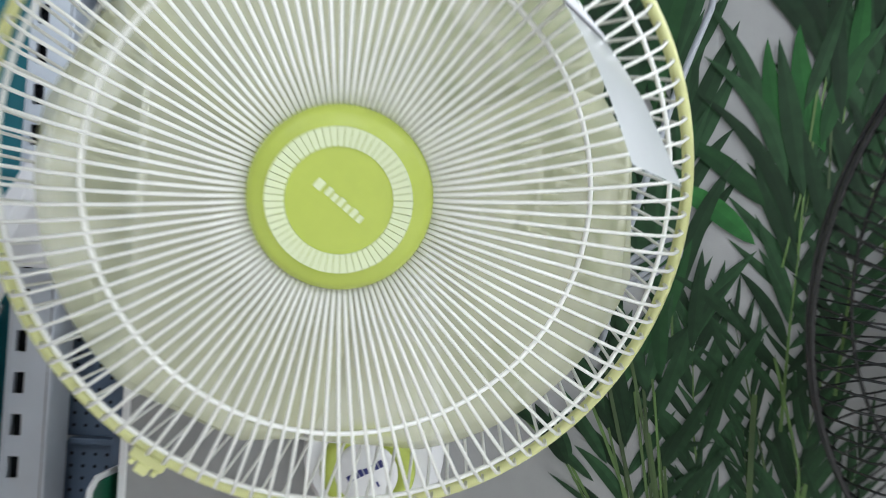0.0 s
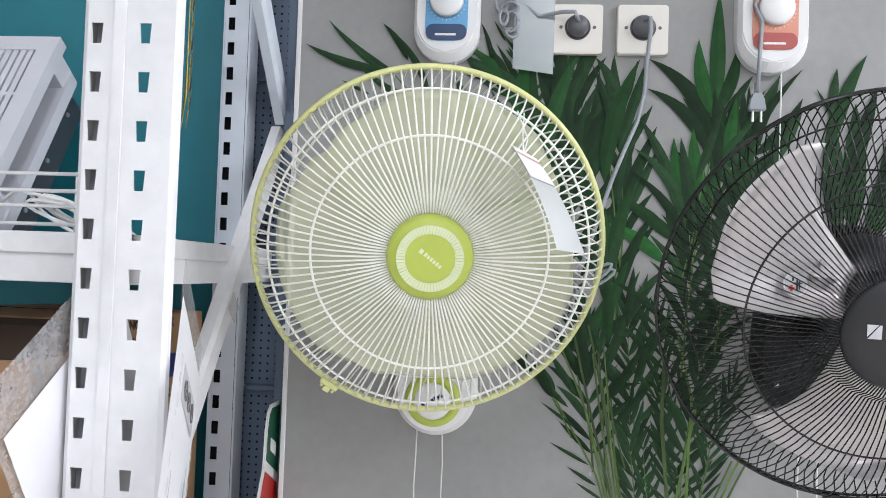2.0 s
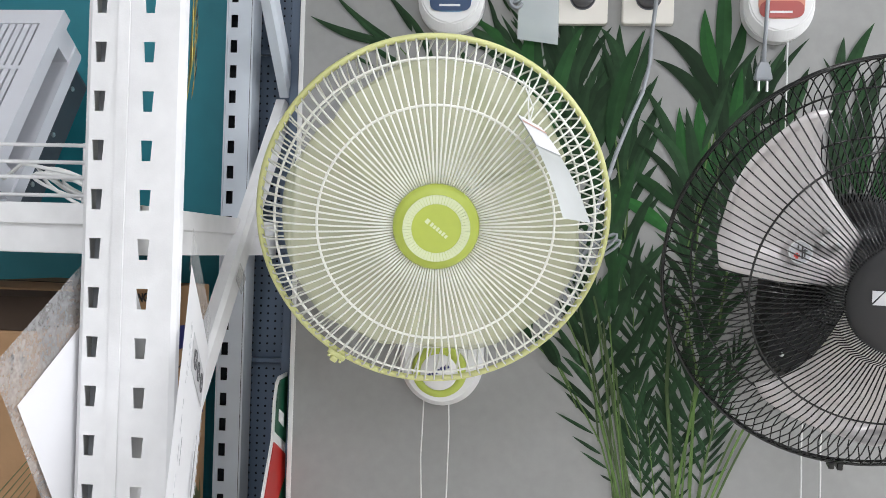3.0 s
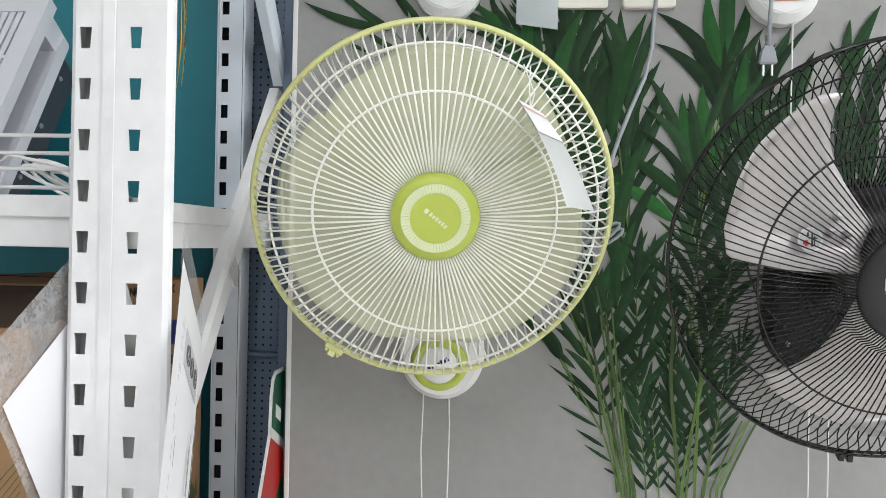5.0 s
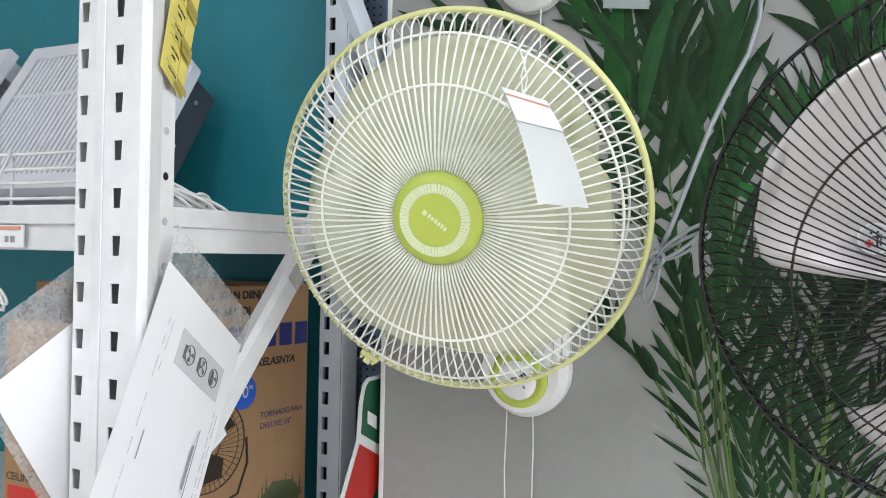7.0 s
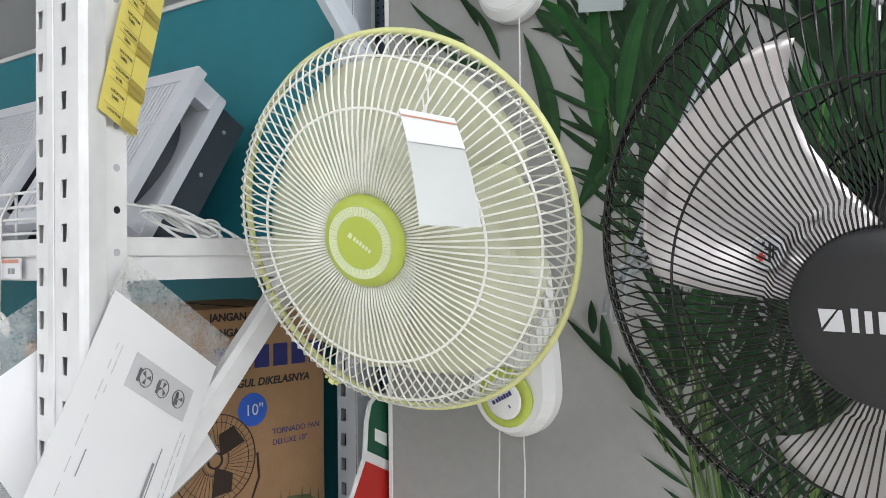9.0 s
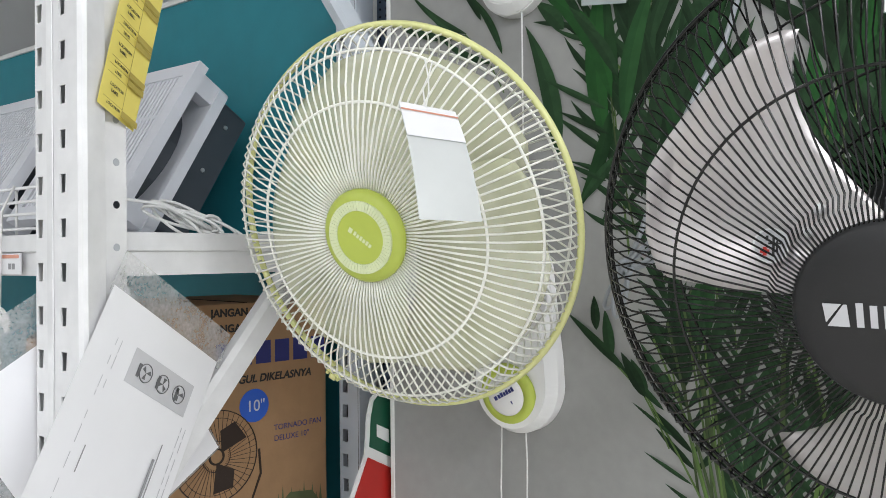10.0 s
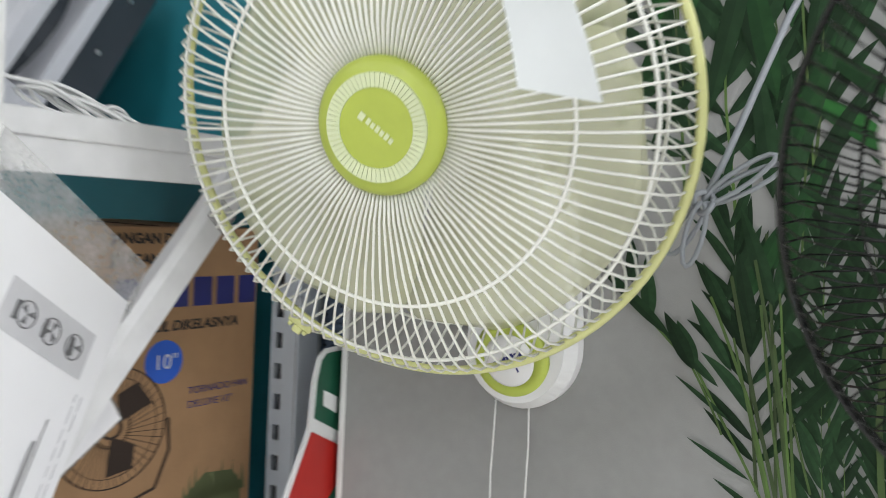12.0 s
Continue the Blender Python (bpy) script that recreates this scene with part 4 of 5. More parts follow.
rack = thing("shelving_rack", (-0.265, 0.36, 0.0), "white powder-coated steel slotted shelving rack", "rack")
FZ = 0.325
post = part("front_post", slotted(-0.300, -0.208, [-0.29, -0.239], 0.7, 2.3, 1.5, 0.05, 0.0125, 0.0095, 0.021), M_POST, rack, "white slotted upright post", Matrix.Translation((0, FZ, 0)))
bm = bmesh.new()
sec = [(-0.208, FZ), (-0.203, FZ + 0.003), (-0.2015, FZ + 0.008), (-0.2150, FZ + 0.037), (-0.2285, FZ + 0.041), (-0.2320, FZ + 0.074), (-0.2335, FZ + 0.074), (-0.2300, FZ + 0.0398), (-0.2162, FZ + 0.0355), (-0.2035, FZ + 0.008), (-0.2082, FZ + 0.0016)]
prism(bm, sec, 0.0, 2.3)
prism(bm, [(-0.300, FZ), (-0.300, FZ + 0.0016), (-0.3045, FZ + 0.006), (-0.306, FZ + 0.036), (-0.302, FZ + 0.040), (-0.302, FZ + 0.078), (-0.3035, FZ + 0.078), (-0.3035, FZ + 0.041), (-0.3077, FZ + 0.036), (-0.306, FZ + 0.005)], 0.0, 2.3)
part("post_flange", bm, M_POST, post, "white folded post flange")
bm = bmesh.new()
prism(bm, [(-0.272, FZ - 0.0006), (-0.2715, FZ - 0.0018), (-0.2595, FZ - 0.0018), (-0.259, FZ - 0.0006)], 0.7, 2.3)
part("post_rib", bm, M_POST, post)
bm = box(bmesh.new(), -0.300, -0.208, FZ, FZ + 0.0016, 0, 0.675)
part("post_foot", bm, M_POST, post)
# web toned grey for the shade seen through the slots
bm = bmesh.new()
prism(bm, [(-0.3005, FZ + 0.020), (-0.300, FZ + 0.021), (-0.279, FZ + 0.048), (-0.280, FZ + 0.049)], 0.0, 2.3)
part("post_inner_web", bm, M_RECESS, post, "inner web of the post, greyed for the shade inside")
# flat discs, coloured grey or black as the shade in bolt holes
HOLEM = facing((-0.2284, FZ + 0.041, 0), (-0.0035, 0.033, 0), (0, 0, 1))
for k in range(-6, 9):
    part("bolt_hole", lathe(bmesh.new(), [(0, 0.0004), (0.0042, 0.0004), (0.0046, 0), (0, 0)], 16), M_HOLESHADE if k == 0 else M_RECESS, post, "", HOLEM @ Matrix.Translation((0.019, 1.528 + 0.05 * k, 0)))
bm = bmesh.new()
box(bm, -0.262, -0.246, 0.915, 0.95, 0, 2.3, 0.003)
part("rear_post", bm, M_SLATE, rack, "slate steel rear upright post")


def bar(bm, a, b, half, thick):
    a, b = Vector(a), Vector(b)
    d = (b - a).normalized()
    up = Vector((1, 0, 0)).cross(d).normalized()
    x = Vector((1, 0, 0))
    q = [(-thick, -half), (thick, -half), (thick, half * 0.5), (thick * 0.55, half), (-thick, half)]
    A = [bm.verts.new(a + x * u + up * v) for u, v in q]
    B = [bm.verts.new(b + x * u + up * v) for u, v in q]
    bm.faces.new(A)
    bm.faces.new(B[::-1])
    for i in range(len(q)):
        bm.faces.new((A[i], A[(i + 1) % len(q)], B[(i + 1) % len(q)], B[i]))
    return bm


part("diagonal_brace", bar(bmesh.new(), (-0.2615, 0.40, 1.122), (-0.276, 0.935, 1.702), 0.018, 0.010), M_POST, rack, "white diagonal brace")
part("diagonal_brace", bar(bmesh.new(), (-0.270, 0.935, 1.73), (-0.262, 0.40, 2.27), 0.018, 0.010), M_PALEBLUE, rack, "pale diagonal brace")
part("tape", bar(bmesh.new(), (-0.2515, 0.655, 1.399), (-0.2525, 0.675, 1.421), 0.0165, 0.0006), M_TAPE, rack, "strip of cloudy clear tape")
bm = bmesh.new()
prism(bm, [(0.396, 1.443), (0.92, 1.443), (0.92, 1.470), (0.92, 1.497), (0.396, 1.497)], -0.034, -0.016)
part("side_beam", bm, M_POST, rack, "white side beam under the shelf", facing((-0.262, 0, 0), (0, 1, 0), (0, 0, 1)))
part("side_beam_lip", box(bmesh.new(), -0.278, -0.2745, 0.396, 0.92, 1.474, 1.4985, 0.002), M_POST, rack)
part("shelf_board", box(bmesh.new(), -1.75, -0.297, 0.407, 0.94, 1.482, 1.499, 0.001), M_POST, rack, "white steel shelf board")
part("shelf_board", box(bmesh.new(), -1.75, -0.297, 0.407, 0.94, 0.965, 0.985, 0.001), M_POST, rack, "white steel lower shelf board")
part("side_beam", box(bmesh.new(), -0.276, -0.254, 0.40, 0.92, 0.93, 0.985, 0.002), M_POST, rack)
part("front_beam", box(bmesh.new(), -1.75, -0.309, 0.392, 0.406, 1.443, 1.4975, 0.002), M_POST, rack, "white front shelf beam")
part("front_beam_lip", box(bmesh.new(), -1.75, -0.309, 0.386, 0.3915, 1.475, 1.4985, 0.002), M_POST, rack)
part("front_beam", box(bmesh.new(), -1.75, -0.309, 0.392, 0.406, 0.925, 0.985, 0.002), M_POST, rack, "white front shelf beam")

fence = thing("wire_fence", (-0.8, 0.398, 1.499), "low white wire fence along the shelf front", "shelf fence")
for z in (1.507, 1.527, 1.544, 1.563):
    part("rail", tube(bmesh.new(), [(-1.75, 0.398, z), (-0.31, 0.398, z)], 0.0022, 6), M_POST, fence, smooth=True)
for i in range(9):
    x = -0.345 - i * 0.16
    part("upright", tube(bmesh.new(), [(x, 0.401, 1.4985), (x, 0.401, 1.566)], 0.0022, 6), M_POST, fence, smooth=True)
plab = tagged(part("shelf_label", box(bmesh.new(), -0.62, -0.458, 0.3835, 0.3852, 1.446, 1.4735), M_PAPER), "white shelf price label with red stripe", "label")
bars("red_stripe", [(-0.615, -0.463, 1.467, 1.472)], M_PINK, plab, facing((0, 0.3834, 0), (1, 0, 0), (0, 0, 1)))
bars("print_mark", [(-0.492, -0.485, 1.452, 1.460), (-0.482, -0.474, 1.452, 1.460), (-0.59, -0.53, 1.454, 1.457)], M_GREYINK, plab, facing((0, 0.3834, 0), (1, 0, 0), (0, 0, 1)))
bow = thing("string_bow", (-0.508, 0.40, 1.30), "white string tied in a bow on the shelf", "string")
part("strand", tube(bmesh.new(), [(-0.500, 0.396, 1.567), (-0.503, 0.380, 1.53), (-0.506, 0.379, 1.45), (-0.508, 0.379, 1.395), (-0.510, 0.379, 1.34), (-0.507, 0.380, 1.31)], 0.0018, 6), M_CORD, bow, smooth=True)
for dx, dz in ((0.028, -0.022), (0.022, -0.03), (-0.03, -0.01), (-0.022, 0.012)):
    L = Vector((dx, 0, dz))
    S = Vector((-dz, 0, dx)).normalized() * 0.006
    part("loop", tube(bmesh.new(), [Vector((-0.508, 0.379, 1.398)) + L * (0.5 - 0.5 * math.cos(t)) + S * math.sin(t) for t in np.linspace(0, 2 * math.pi, 13)], 0.0019, 6), M_CORD, bow, smooth=True)

# gondola behind: slotted post, perforated panel
gond = thing("gondola_rack", (-0.35, 0.95, 0.0), "pale steel gondola rack with slate perforated panels", "rack")
part("slotted_post", slotted(-0.367, -0.326, [-0.356], 0.9, 2.2, 1.800, 0.0433, 0.012, 0.012, 0.022), M_PALEBLUE, gond, "pale slotted post", Matrix.Translation((0, 0.897, 0)))
# solid box, coloured black as the shade behind the slots
part("post_shade_fill", box(bmesh.new(), -0.3665, -0.3265, 0.912, 0.945, 0, 2.3), M_HOLESHADE, gond, "black fill for the shade inside the post")
part("post_side", box(bmesh.new(), -0.3255, -0.322, 0.897, 0.942, 0, 2.3, 0.001), M_PALEBLUE, gond)
part("post_side", box(bmesh.new(), -0.3705, -0.3675, 0.897, 0.949, 0, 2.3, 0.001), M_PALEBLUE, gond)
for z0, z1 in ((0.7, 1.252), (1.258, 1.802), (1.808, 2.3)):
    pan = part("perforated_panel", box(bmesh.new(), -0.340, 0.3, 0.972, 0.984, z0, z1, 0.002), M_SLATE, gond, "slate perforated steel panel")
    bm = bmesh.new()
    for i in range(8):
        for j in range(int((z1 - z0 - 0.01) / 0.0135)):
            x, z = -0.331 + i * 0.0135, z0 + 0.012 + j * 0.0135
            prism(bm, [(x + 0.0021 * math.cos(a), z + 0.0021 * math.sin(a)) for a in np.linspace(0, 2 * math.pi, 8, endpoint=False)], 0, 0.0004)
    # flat dots whose black is the shade in the perforations
    tagged(part("perforation", bm, M_HOLESHADE, pan, "", facing((0, 0.9718, 0), (1, 0, 0), (0, 0, 1))), kind="stuff")
part("panel_ledge", box(bmesh.new(), -0.3285, 0.3, 0.957, 0.972, 1.8015, 1.8085, 0.001), M_SLATE, gond)
part("panel_ledge", box(bmesh.new(), -0.3285, 0.3, 0.957, 0.972, 1.2515, 1.2585, 0.001), M_SLATE, gond)

# green and red sign board behind the panel's edge
sign = thing("sign_board", (-0.247, 0.80, 0.8), "white-edged green and red cut-out sign board", "sign")
SM = facing((-0.247, 0, 0), (0, 1, 0), (0, 0, 1))
part("backing", prism(bmesh.new(), [(0.858, 1.243), (0.905, 1.243), (0.905, 0.80), (0.69, 0.80), (0.775, 1.05), (0.828, 1.145), (0.830, 1.160), (0.834, 1.205), (0.844, 1.234)], -0.003, 0.0), M_SIGNWHITE, sign, "", SM)
part("green_field", prism(bmesh.new(), [(0.861, 1.237), (0.905, 1.237), (0.905, 1.122), (0.838, 1.156), (0.842, 1.203), (0.850, 1.229)], 0.0004, 0.0014), M_SIGNGREEN, sign, "", SM)
part("red_field", prism(bmesh.new(), [(0.834, 1.140), (0.905, 1.104), (0.905, 1.06), (0.84, 0.98), (0.80, 0.81), (0.702, 0.81), (0.784, 1.05)], 0.0004, 0.0014), M_SIGNRED, sign, "", SM)
part("white_mark", prism(bmesh.new(), [(0.855, 1.190), (0.885, 1.176), (0.885, 1.154), (0.855, 1.170)], 0.0016, 0.0022), M_SIGNWHITE, sign, "", SM)
part("green_field", prism(bmesh.new(), [(0.857, 1.03), (0.905, 1.065), (0.905, 0.82), (0.81, 0.82), (0.838, 0.98)], 0.0016, 0.0024), M_SIGNGREEN, sign, "", SM)

# ---- leaflets in clear pockets on both sides of the post ----
def leaflet(name, origin, along, e1, e2, label):
    """Pocket: near corner at origin (y, z) in an upright plane; e1, e2: edge ways in it."""
    m = facing(origin, along, (0, 0, 1))
    t = thing(name, origin, label, "leaflet", "leaflets on the post")

    def quad(a0, a1, b0, b1, h0, h1, bend=0.0):
        bm = bmesh.new()
        rows = []
        for i in range(9):
            rows.append([])
            for j in range(7):
                a, b = a0 + (a1 - a0) * i / 8, b0 + (b1 - b0) * j / 6
                x, y = e1[0] * a + e2[0] * b, e1[1] * a + e2[1] * b
                rows[-1].append(bm.verts.new((x, y, h0 + bend * math.sin(3.0 * a / 0.3 + 2 * b / 0.2))))
        for A, B in zip(rows, rows[1:]):
            for j in range(6):
                bm.faces.new((A[j], A[j + 1], B[j + 1], B[j]))
        return bm
    return t, m, quad


u1, u2 = (0.855, 0.519), (0.519, -0.855)
t, m, quad = leaflet("leaflet_pocket", (-0.312, 0.199, 1.345), (0, 1, 0), u1, u2, "white leaflet in a clear pocket on the post")
part("pocket", quad(0, 0.26, 0, 0.335, -0.0011, -0.0008), M_SLEEVE, t, "creased clear plastic pocket", m)
part("sheet", quad(0.010, 0.256, 0.052, 0.331, 0.0014, 0.0018, 0.0005), M_PAPER, t, "plain white paper sheet", m)

al = Vector((-0.252, 0.968, 0)).normalized()
# top edge runs to the far corner, side edge runs down towards the viewer
v1, v2 = (0.854, -0.520), (-0.520, -0.854)
t, m, quad = leaflet("leaflet_pocket", (-0.2125, 0.388, 1.474), al, v1, v2, "printed leaflet with small pictures in a clear pocket")
part("pocket", quad(-0.002, 0.222, 0.0, 0.052, 0.0004, 0.0007, 0.0008), M_SLEEVE, t, "creased clear plastic pocket", m)
sheet = part("sheet", quad(0.0, 0.212, 0.045, 0.342, 0.002, 0.0024, 0.0008), M_PAPER, t, "white printed paper sheet", m)
PM = m @ facing((v1[0] * 0.0 + v2[0] * 0.045, v1[1] * 0.0 + v2[1] * 0.045, 0.0040), (v1[0], v1[1], 0), (-v2[0], -v2[1], 0))
bars("picture_panel", [(0.068, 0.185, -0.088, -0.046)], M_PALEINK, sheet, PM @ Matrix.Translation((0, 0, -0.001)))
bm = bmesh.new()
for i, x in enumerate((0.096, 0.129, 0.162)):
    tube(bm, [(x + 0.011 * math.cos(a), -0.067 + 0.011 * math.sin(a), 0) for a in np.linspace(0, 2 * math.pi, 20, endpoint=False)], 0.0006, 4, True)
    for k in range(3):
        prism(bm, [(x, -0.067), (x + 0.009 * math.cos(k * 2.1 + i), -0.067 + 0.009 * math.sin(k * 2.1 + i)), (x + 0.008 * math.cos(k * 2.1 + i + 0.7), -0.067 + 0.008 * math.sin(k * 2.1 + i + 0.7))], 0, 0.0003)
    prism(bm, rect(x - 0.015 + 0.004 * i, x - 0.010 + 0.004 * i, -0.076, -0.060), 0, 0.0003)
part("picture", bm, M_DARKINK, sheet, "small grey fan pictures", PM)
rr = random.Random(3)
lines = []
for x in (0.034, 0.042):
    y = -0.05
    while y > -0.27:
        l = rr.uniform(0.006, 0.02)
        if x < 0.04 or y > -0.1:
            lines.append((x, x + 0.0008, y - l, y))
        y -= l + rr.uniform(0.002, 0.02)
for x in (0.188, 0.196):
    y = -0.10
    while y > -0.22:
        l = rr.uniform(0.006, 0.016)
        lines.append((x, x + 0.001, y - l, y))
        y -= l + rr.uniform(0.002, 0.008)
bars("print_line", lines, M_PALEINK, sheet, PM)
bars("print_line", [(0.165, 0.1665, -0.22, -0.13), (0.158, 0.162, -0.20, -0.15), (0.05, 0.0515, -0.20, -0.17)], M_GREYINK, sheet, PM)

# yellow location label stuck to the post
YM = facing((-0.2036, 0.3437, 1.640), (-0.415, 0.855, -0.312), (-0.116, 0.279, 0.953))
ylab = thing("location_label", (-0.211, 0.36, 1.61), "yellow printed location label hanging on the post", "label")
bm = bmesh.new()
rows = []
for i in range(13):
    yy = 0.255 * i / 12
    rows.append([bm.verts.new((xx, yy, 0.004 * (xx / 0.075) * math.sin(yy * 9) + 0.002)) for xx in np.linspace(0, 0.075, 6)])
for A, B in zip(rows, rows[1:]):
    for j in range(5):
        bm.faces.new((A[j], A[j + 1], B[j + 1], B[j]))
thick(part("card", bm, M_YELLOW, ylab, "", YM), 0.0004)
for k in range(5):
    y0 = 0.0015 + k * 0.0515
    bars("printed_box", [(0.040, 0.073, y0, y0 + 0.008), (0.040, 0.073, y0 + 0.042, y0 + 0.0495), (0.001, 0.074, y0 + 0.0498, y0 + 0.0503), (0.001, 0.040, y0 + 0.0085, y0 + 0.009), (0.001, 0.040, y0 + 0.0395, y0 + 0.040), (0.0395, 0.040, y0, y0 + 0.050)], M_OCHRE, ylab, YM @ Matrix.Translation((0, 0, 0.0068)))
    for txt, tx, ty in (("LOCATION", 0.009, 0.0025), ("LOCATION", 0.009, 0.026), ("LABEL", 0.013, 0.019), ("LEVEL", 0.013, 0.043)):
        words("printed_word", txt, 0.0052, M_INK, ylab, YM @ Matrix.Translation((tx, y0 + ty, 0.0071)))

# ---- boxed goods and units on the shelves ----
unit_label = "white louvred ventilation unit with dark metal back leaning on shelf"


def unit(m):
    t = new("ventilation_unit")
    t.matrix_basis = WORLD[t.name] = m
    tagged(t, unit_label, "ventilator", "ventilation units on the shelf")
    W, H = 0.36, 0.335
    bm = bmesh.new()
    for a in ((-W, -W + 0.03, 0, H), (-0.03, 0, 0, H), (-W + 0.03, -0.03, 0, 0.03), (-W + 0.03, -0.03, H - 0.03, H)):
        prism(bm, rect(*a), 0.050, 0.072)
    part("front_frame", bm, M_UNIT, t, "white front frame", m)
    for i in range(24):
        x = -W + 0.036 + i * 0.0122
        part("louvre", prism(bmesh.new(), rect(x, x + 0.0085, 0.03, H - 0.03), 0.054, 0.070), M_UNIT, t, "", m)
    part("crossbar", prism(bmesh.new(), rect(-W + 0.03, -0.03, H * 0.62, H * 0.64), 0.0542, 0.0705), M_UNIT, t, "", m)
    # grey sheet that puts shade between the white louvres
    part("louvre_back", prism(bmesh.new(), rect(-W + 0.03, -0.03, 0.03, H - 0.03), 0.0465, 0.050), M_RECESS, t, "", m)
    bm = prism(bmesh.new(), rounded(W * 0.98, H * 0.98, 0.02, 5, -W / 2, H / 2), -0.014, 0.008)
    prism(bm, rect(-0.04, -0.008, 0.01, 0.05), 0.008, 0.050)
    prism(bm, rect(-0.04, -0.008, H - 0.05, H - 0.01), 0.008, 0.050)
    part("middle_frame", bm, M_UNIT, t, "white middle frame", m)
    part("fan_drum", lathe(bmesh.new(), [(0, 0.0463), (0.135, 0.0463), (0.14, 0.0085), (0, 0.0085)], 32), M_UNITDARK, t, "dark inner fan drum", m @ Matrix.Translation((-W / 2, H / 2, 0)))
    part("back_box", prism(bmesh.new(), rounded(W * 0.86, H * 0.88, 0.012, 3, -W / 2, H / 2 + 0.01), -0.085, -0.0145), M_UNITDARK, t, "dark slate metal back box", m)
    for y in (0.08, 0.18, 0.28):
        part("screw", lathe(bmesh.new(), [(0, 0.003), (0.004, 0.002), (0.0045, 0), (0, 0)], 10), M_STEEL, t, "", m @ facing((-0.0248, y, -0.05), (0, 1, 0), (0, 0, 1)))
    return t


lean = facing((-0.590, 0.655, 1.502), (1, 0, 0), (0, 0.172, 0.275))
un = unit(lean)
for dx, dy in ((-0.40, -0.02), (-0.80, 0.0)):
    copy_thing(un, Matrix.Translation((dx, dy, 0)) @ lean)
coil = thing("cord_coil", (-0.44, 0.70, 1.50), "coiled white power cord lying on the shelf", "cord")
rc = random.Random(9)
for k in range(7):
    c = Vector((-0.475 + rc.uniform(-0.02, 0.03), 0.675 + rc.uniform(-0.03, 0.03), 1.527 + rc.uniform(-0.004, 0.008)))
    A = Vector((0.055, 0.03, -0.018)) * rc.uniform(0.7, 1.05) + Vector((0, rc.uniform(-0.015, 0.015), rc.uniform(-0.012, 0.004)))
    B = Vector((0.004, rc.uniform(-0.012, 0.012), 0.011)) * rc.uniform(0.7, 1.2)
    part("loop", tube(bmesh.new(), [c + A * math.cos(t) + B * math.sin(t) for t in np.linspace(0, 2 * math.pi, 19)], 0.0027, 6), M_CORD, coil, smooth=True)
part("band", tube(bmesh.new(), [Vector((-0.455, 0.69 + 0.02 * math.cos(t), 1.52 + 0.014 * math.sin(t))) for t in np.linspace(0, 2 * math.pi, 15)], 0.003, 6), M_CORD, coil, smooth=True)
part("lead", tube(bmesh.new(), [(-0.57, 0.60, 1.54), (-0.53, 0.58, 1.56), (-0.48, 0.62, 1.55), (-0.44, 0.68, 1.51)], 0.0028, 6), M_CORD, coil, smooth=True)


def carton(x0, x1, y0, y1, z0, z1, label, turn=0.0):
    t = thing("carton", ((x0 + x1) / 2, (y0 + y1) / 2, z0), label, "box", "cartons on the lower shelf")
    bm = box(bmesh.new(), x0, x1, y0, y1, z0, z1, 0.003)
    m = Matrix.Translation((x1, y0, 0)) @ Matrix.Rotation(radians(turn), 4, "Z") @ Matrix.Translation((-x1, -y0, 0))
    part("body", bm, M_CARD, t, "", m)
    part("flap_seam", box(bmesh.new(), x0 + 0.002, x1 - 0.002, (y0 + y1) / 2 - 0.002, (y0 + y1) / 2 + 0.002, z1, z1 + 0.0012), M_CARDIN, t, "", m)
    return t, m


ctn, cm = carton(-0.72, -0.4205, 0.56, 0.872, 0.986, 1.392, "brown printed carton for a table fan", 0)
ctn_turn = Matrix.Translation((-0.4205, 0.56, 0)) @ Matrix.Rotation(radians(-8.5), 4, "Z") @ Matrix.Translation((0.4205, -0.56, 0))
for ch in ctn.children:
    ch.matrix_basis = WORLD[ctn.name].inverted() @ ctn_turn
CM = ctn_turn @ facing((-0.4202, 0.56, 0.986), (0, 1, 0), (0, 0, 1))
words("printed_word", "JANGAN DIINJAK", 0.017, M_INK, ctn, CM @ Matrix.Translation((0.092, 0.386, 0.0002)), bold=0.0006)
words("printed_word", "JANGAN DI", 0.017, M_INK, ctn, CM @ Matrix.Translation((0.092, 0.361, 0.0002)), bold=0.0006)
bars("brand_bar", [(0.10 + i * 0.036, 0.128 + i * 0.036, 0.306, 0.343) for i in range(6)], M_BLUEINK, ctn, CM @ Matrix.Translation((0, 0, 0.0002)))
words("printed_word", "UNGGUL DIKELASNYA", 0.0175, M_INK, ctn, CM @ Matrix.Translation((0.10, 0.277, 0.0002)), 0.2, 0.0005)
part("blue_disc", lathe(bmesh.new(), [(0, 0.0006), (0.027, 0.0006), (0.027, 0), (0, 0)], 32), M_ROYAL, ctn, "royal blue printed disc", CM @ Matrix.Translation((0.168, 0.239, 0)))
words("printed_word", "10\"", 0.026, M_PALEINK, ctn, CM @ Matrix.Translation((0.153, 0.230, 0.0008)))
words("printed_word", "TORNADO FAN", 0.0132, M_BLUEINK, ctn, CM @ Matrix.Translation((0.205, 0.193, 0.0002)))
words("printed_word", "DELUXE 10\"", 0.0132, M_BLUEINK, ctn, CM @ Matrix.Translation((0.205, 0.175, 0.0002)))
bm = bmesh.new()
for rr_, w in ((0.072, 0.0016), (0.06, 0.0008), (0.024, 0.001), (0.012, 0.003)):
    tube(bm, [(rr_ * math.cos(a), rr_ * math.sin(a), 0) for a in np.linspace(0, 2 * math.pi, 40, endpoint=False)], w * 0.7, 4, True)
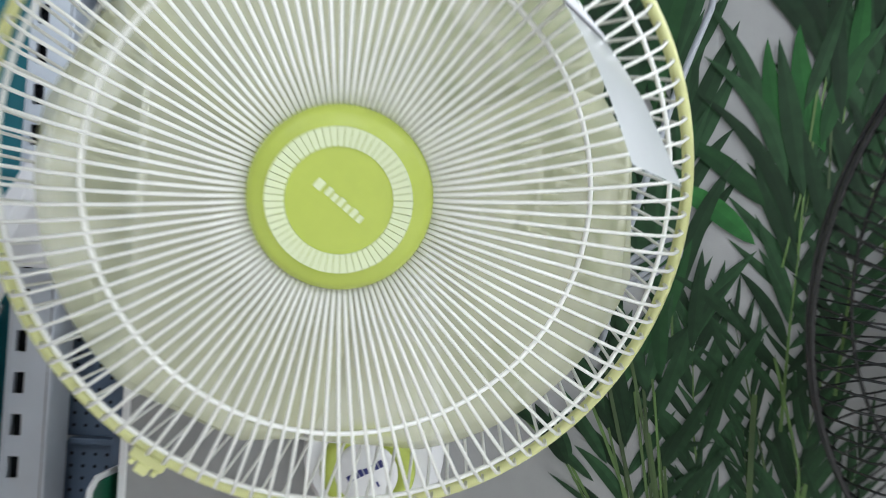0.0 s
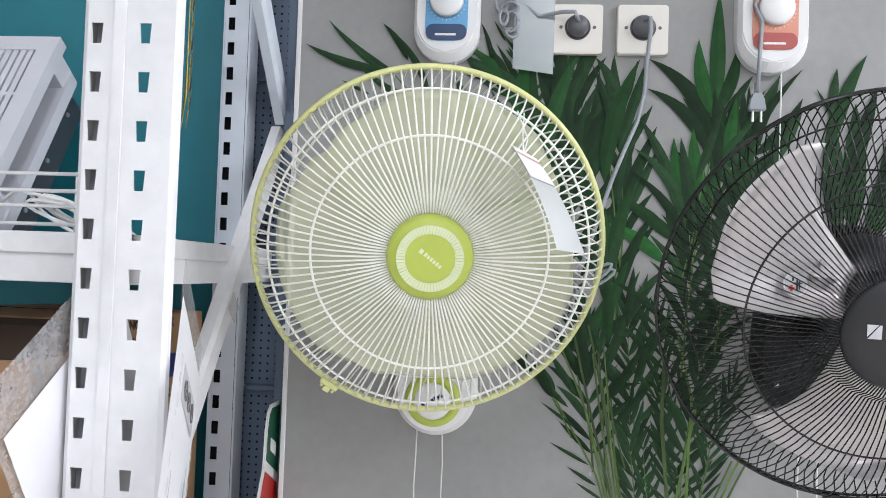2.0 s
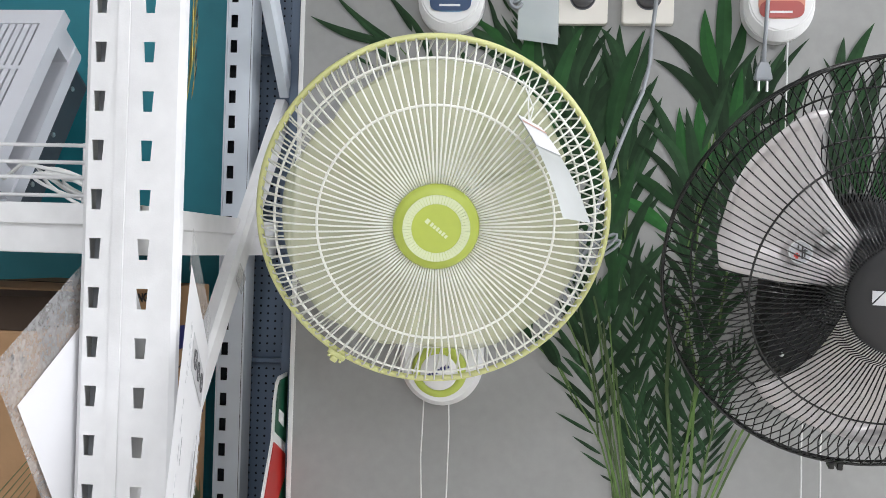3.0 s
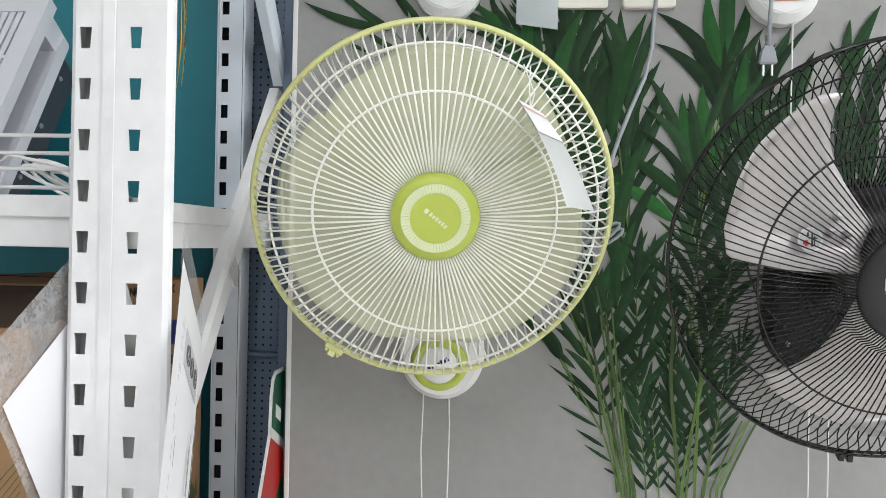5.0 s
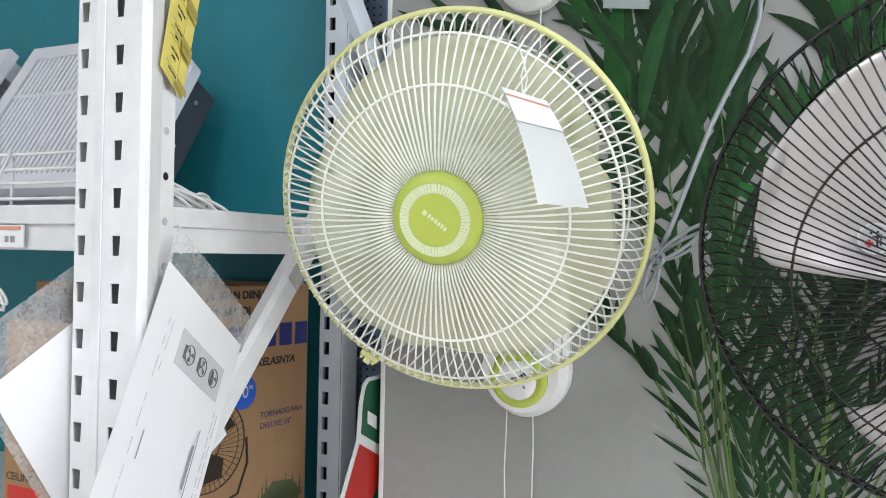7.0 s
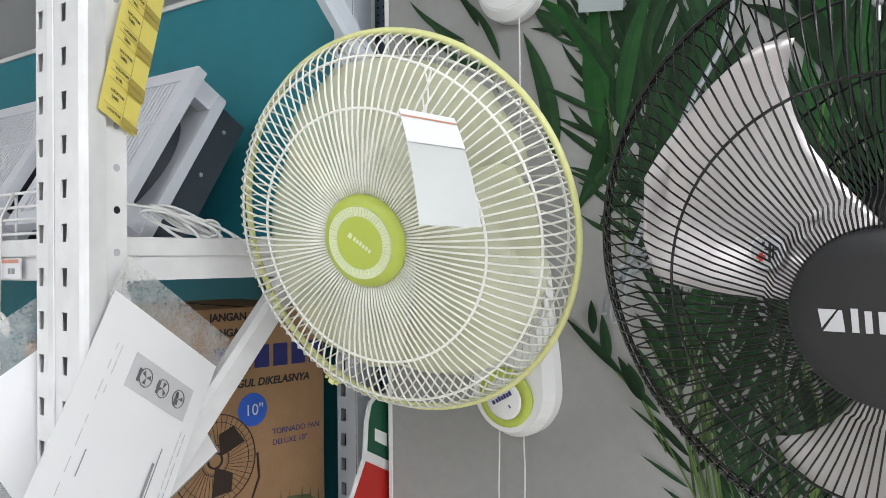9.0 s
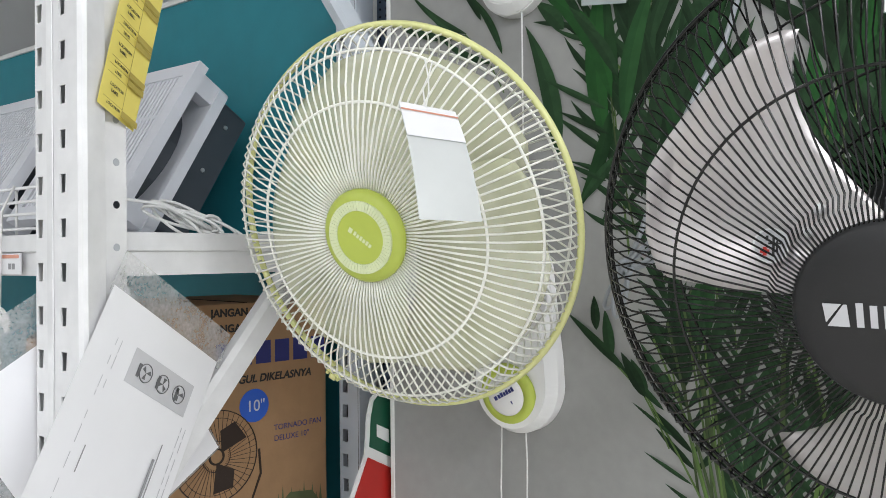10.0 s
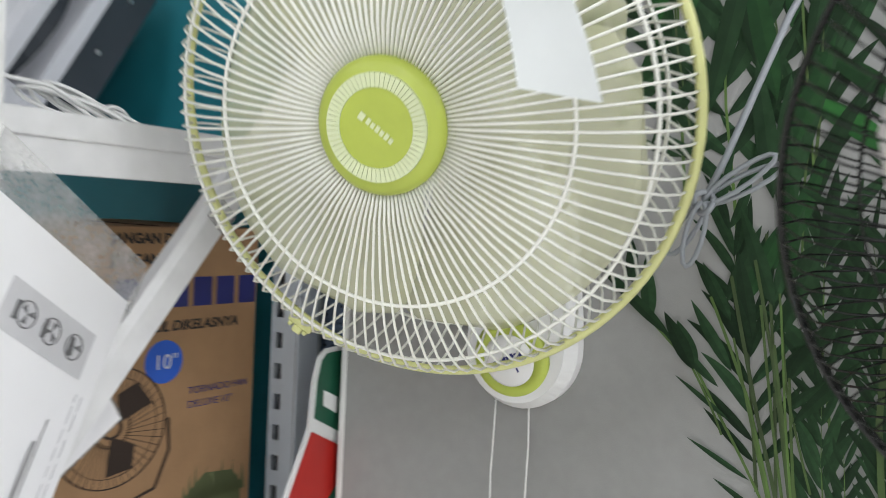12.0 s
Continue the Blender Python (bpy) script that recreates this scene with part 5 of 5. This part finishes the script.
for i in range(44):
    a = 2 * math.pi * i / 44
    tube(bm, [(0.02 * math.cos(a), 0.02 * math.sin(a), 0), (0.071 * math.cos(a + 0.25), 0.071 * math.sin(a + 0.25), 0)], 0.0005, 3)
for k in range(3):
    a = 2.1 * k + 0.5
    prism(bm, [(0.01 * math.cos(a), 0.01 * math.sin(a)), (0.058 * math.cos(a - 0.1), 0.058 * math.sin(a - 0.1)), (0.06 * math.cos(a + 0.5), 0.06 * math.sin(a + 0.5)), (0.04 * math.cos(a + 0.9), 0.04 * math.sin(a + 0.9))], 0, 0.0004)
tube(bm, [(0.076, 0.0, 0), (0.079, -0.04, 0), (0.06, -0.085, 0), (0, -0.10, 0)], 0.0022, 4)
tagged(part("printed_fan_picture", bm, M_CARDPRINT, ctn, "dark printed picture of a fan", CM @ Matrix.Translation((0.10, 0.168, 0.0002))), kind="stuff")
bm = bmesh.new()
prism(bm, [(0.20, 0.055), (0.235, 0.085), (0.28, 0.08), (0.295, 0.06), (0.295, 0.035), (0.2, 0.035)], 0, 0.0003)
for i in range(12):
    x = 0.20 + i * 0.0085
    prism(bm, [(x, 0.05), (x + 0.008, 0.05), (x + 0.004, 0.075 + 0.03 * ((i * 7) % 5) / 5)], 0, 0.0003)
tagged(part("printed_landscape", bm, M_OLIVE, ctn, "olive printed hut and trees", CM @ Matrix.Translation((0, 0, 0.0002))), kind="stuff")

ex, em = carton(-0.562, -0.412, 0.44, 0.55, 0.986, 1.35, "brown ceiling exhaust carton with an open lid flap")
EXM = facing((0, 0.4398, 0), (1, 0, 0), (0, 0, 1))
words("printed_word", "CEILING EXHAUST", 0.0145, M_CARDPRINT, ex, EXM @ Matrix.Translation((-0.556, 1.137, 0)))
bars("red_band", [(-0.553, -0.490, 1.112, 1.130)], M_REDINK, ex, EXM)
for ax in (-0.447, -0.435):
    bm = prism(bmesh.new(), rect(ax - 0.0008, ax + 0.0008, 1.295, 1.315), 0, 0.0003)
    prism(bm, [(ax - 0.004, 1.314), (ax + 0.004, 1.314), (ax, 1.324)], 0, 0.0003)
    part("arrow_mark", bm, M_CARDPRINT, ex, m=EXM)
bm = bmesh.new()
for k in range(7):
    prism(bm, [(-0.459, 1.16 - k * 0.012), (-0.420, 1.205 - k * 0.010), (-0.420, 1.2035 - k * 0.010), (-0.459, 1.158 - k * 0.012)], 0, 0.0003)
tagged(part("printed_lines", bm, M_OLIVE, ex, "olive printed grille lines", EXM), kind="stuff")
# flap coloured dark in place of the carton's shaded interior
bm = prism(bmesh.new(), [(0.44, 1.3505), (0.444, 1.3495), (0.50, 1.382), (0.548, 1.388), (0.548, 1.391), (0.498, 1.386)], 0, 0.135)
part("lid_flap", bm, M_CARDIN, ex, "raised lid flap, dark for the shade inside the carton", facing((-0.555, 0, 0), (0, 1, 0), (0, 0, 1)))
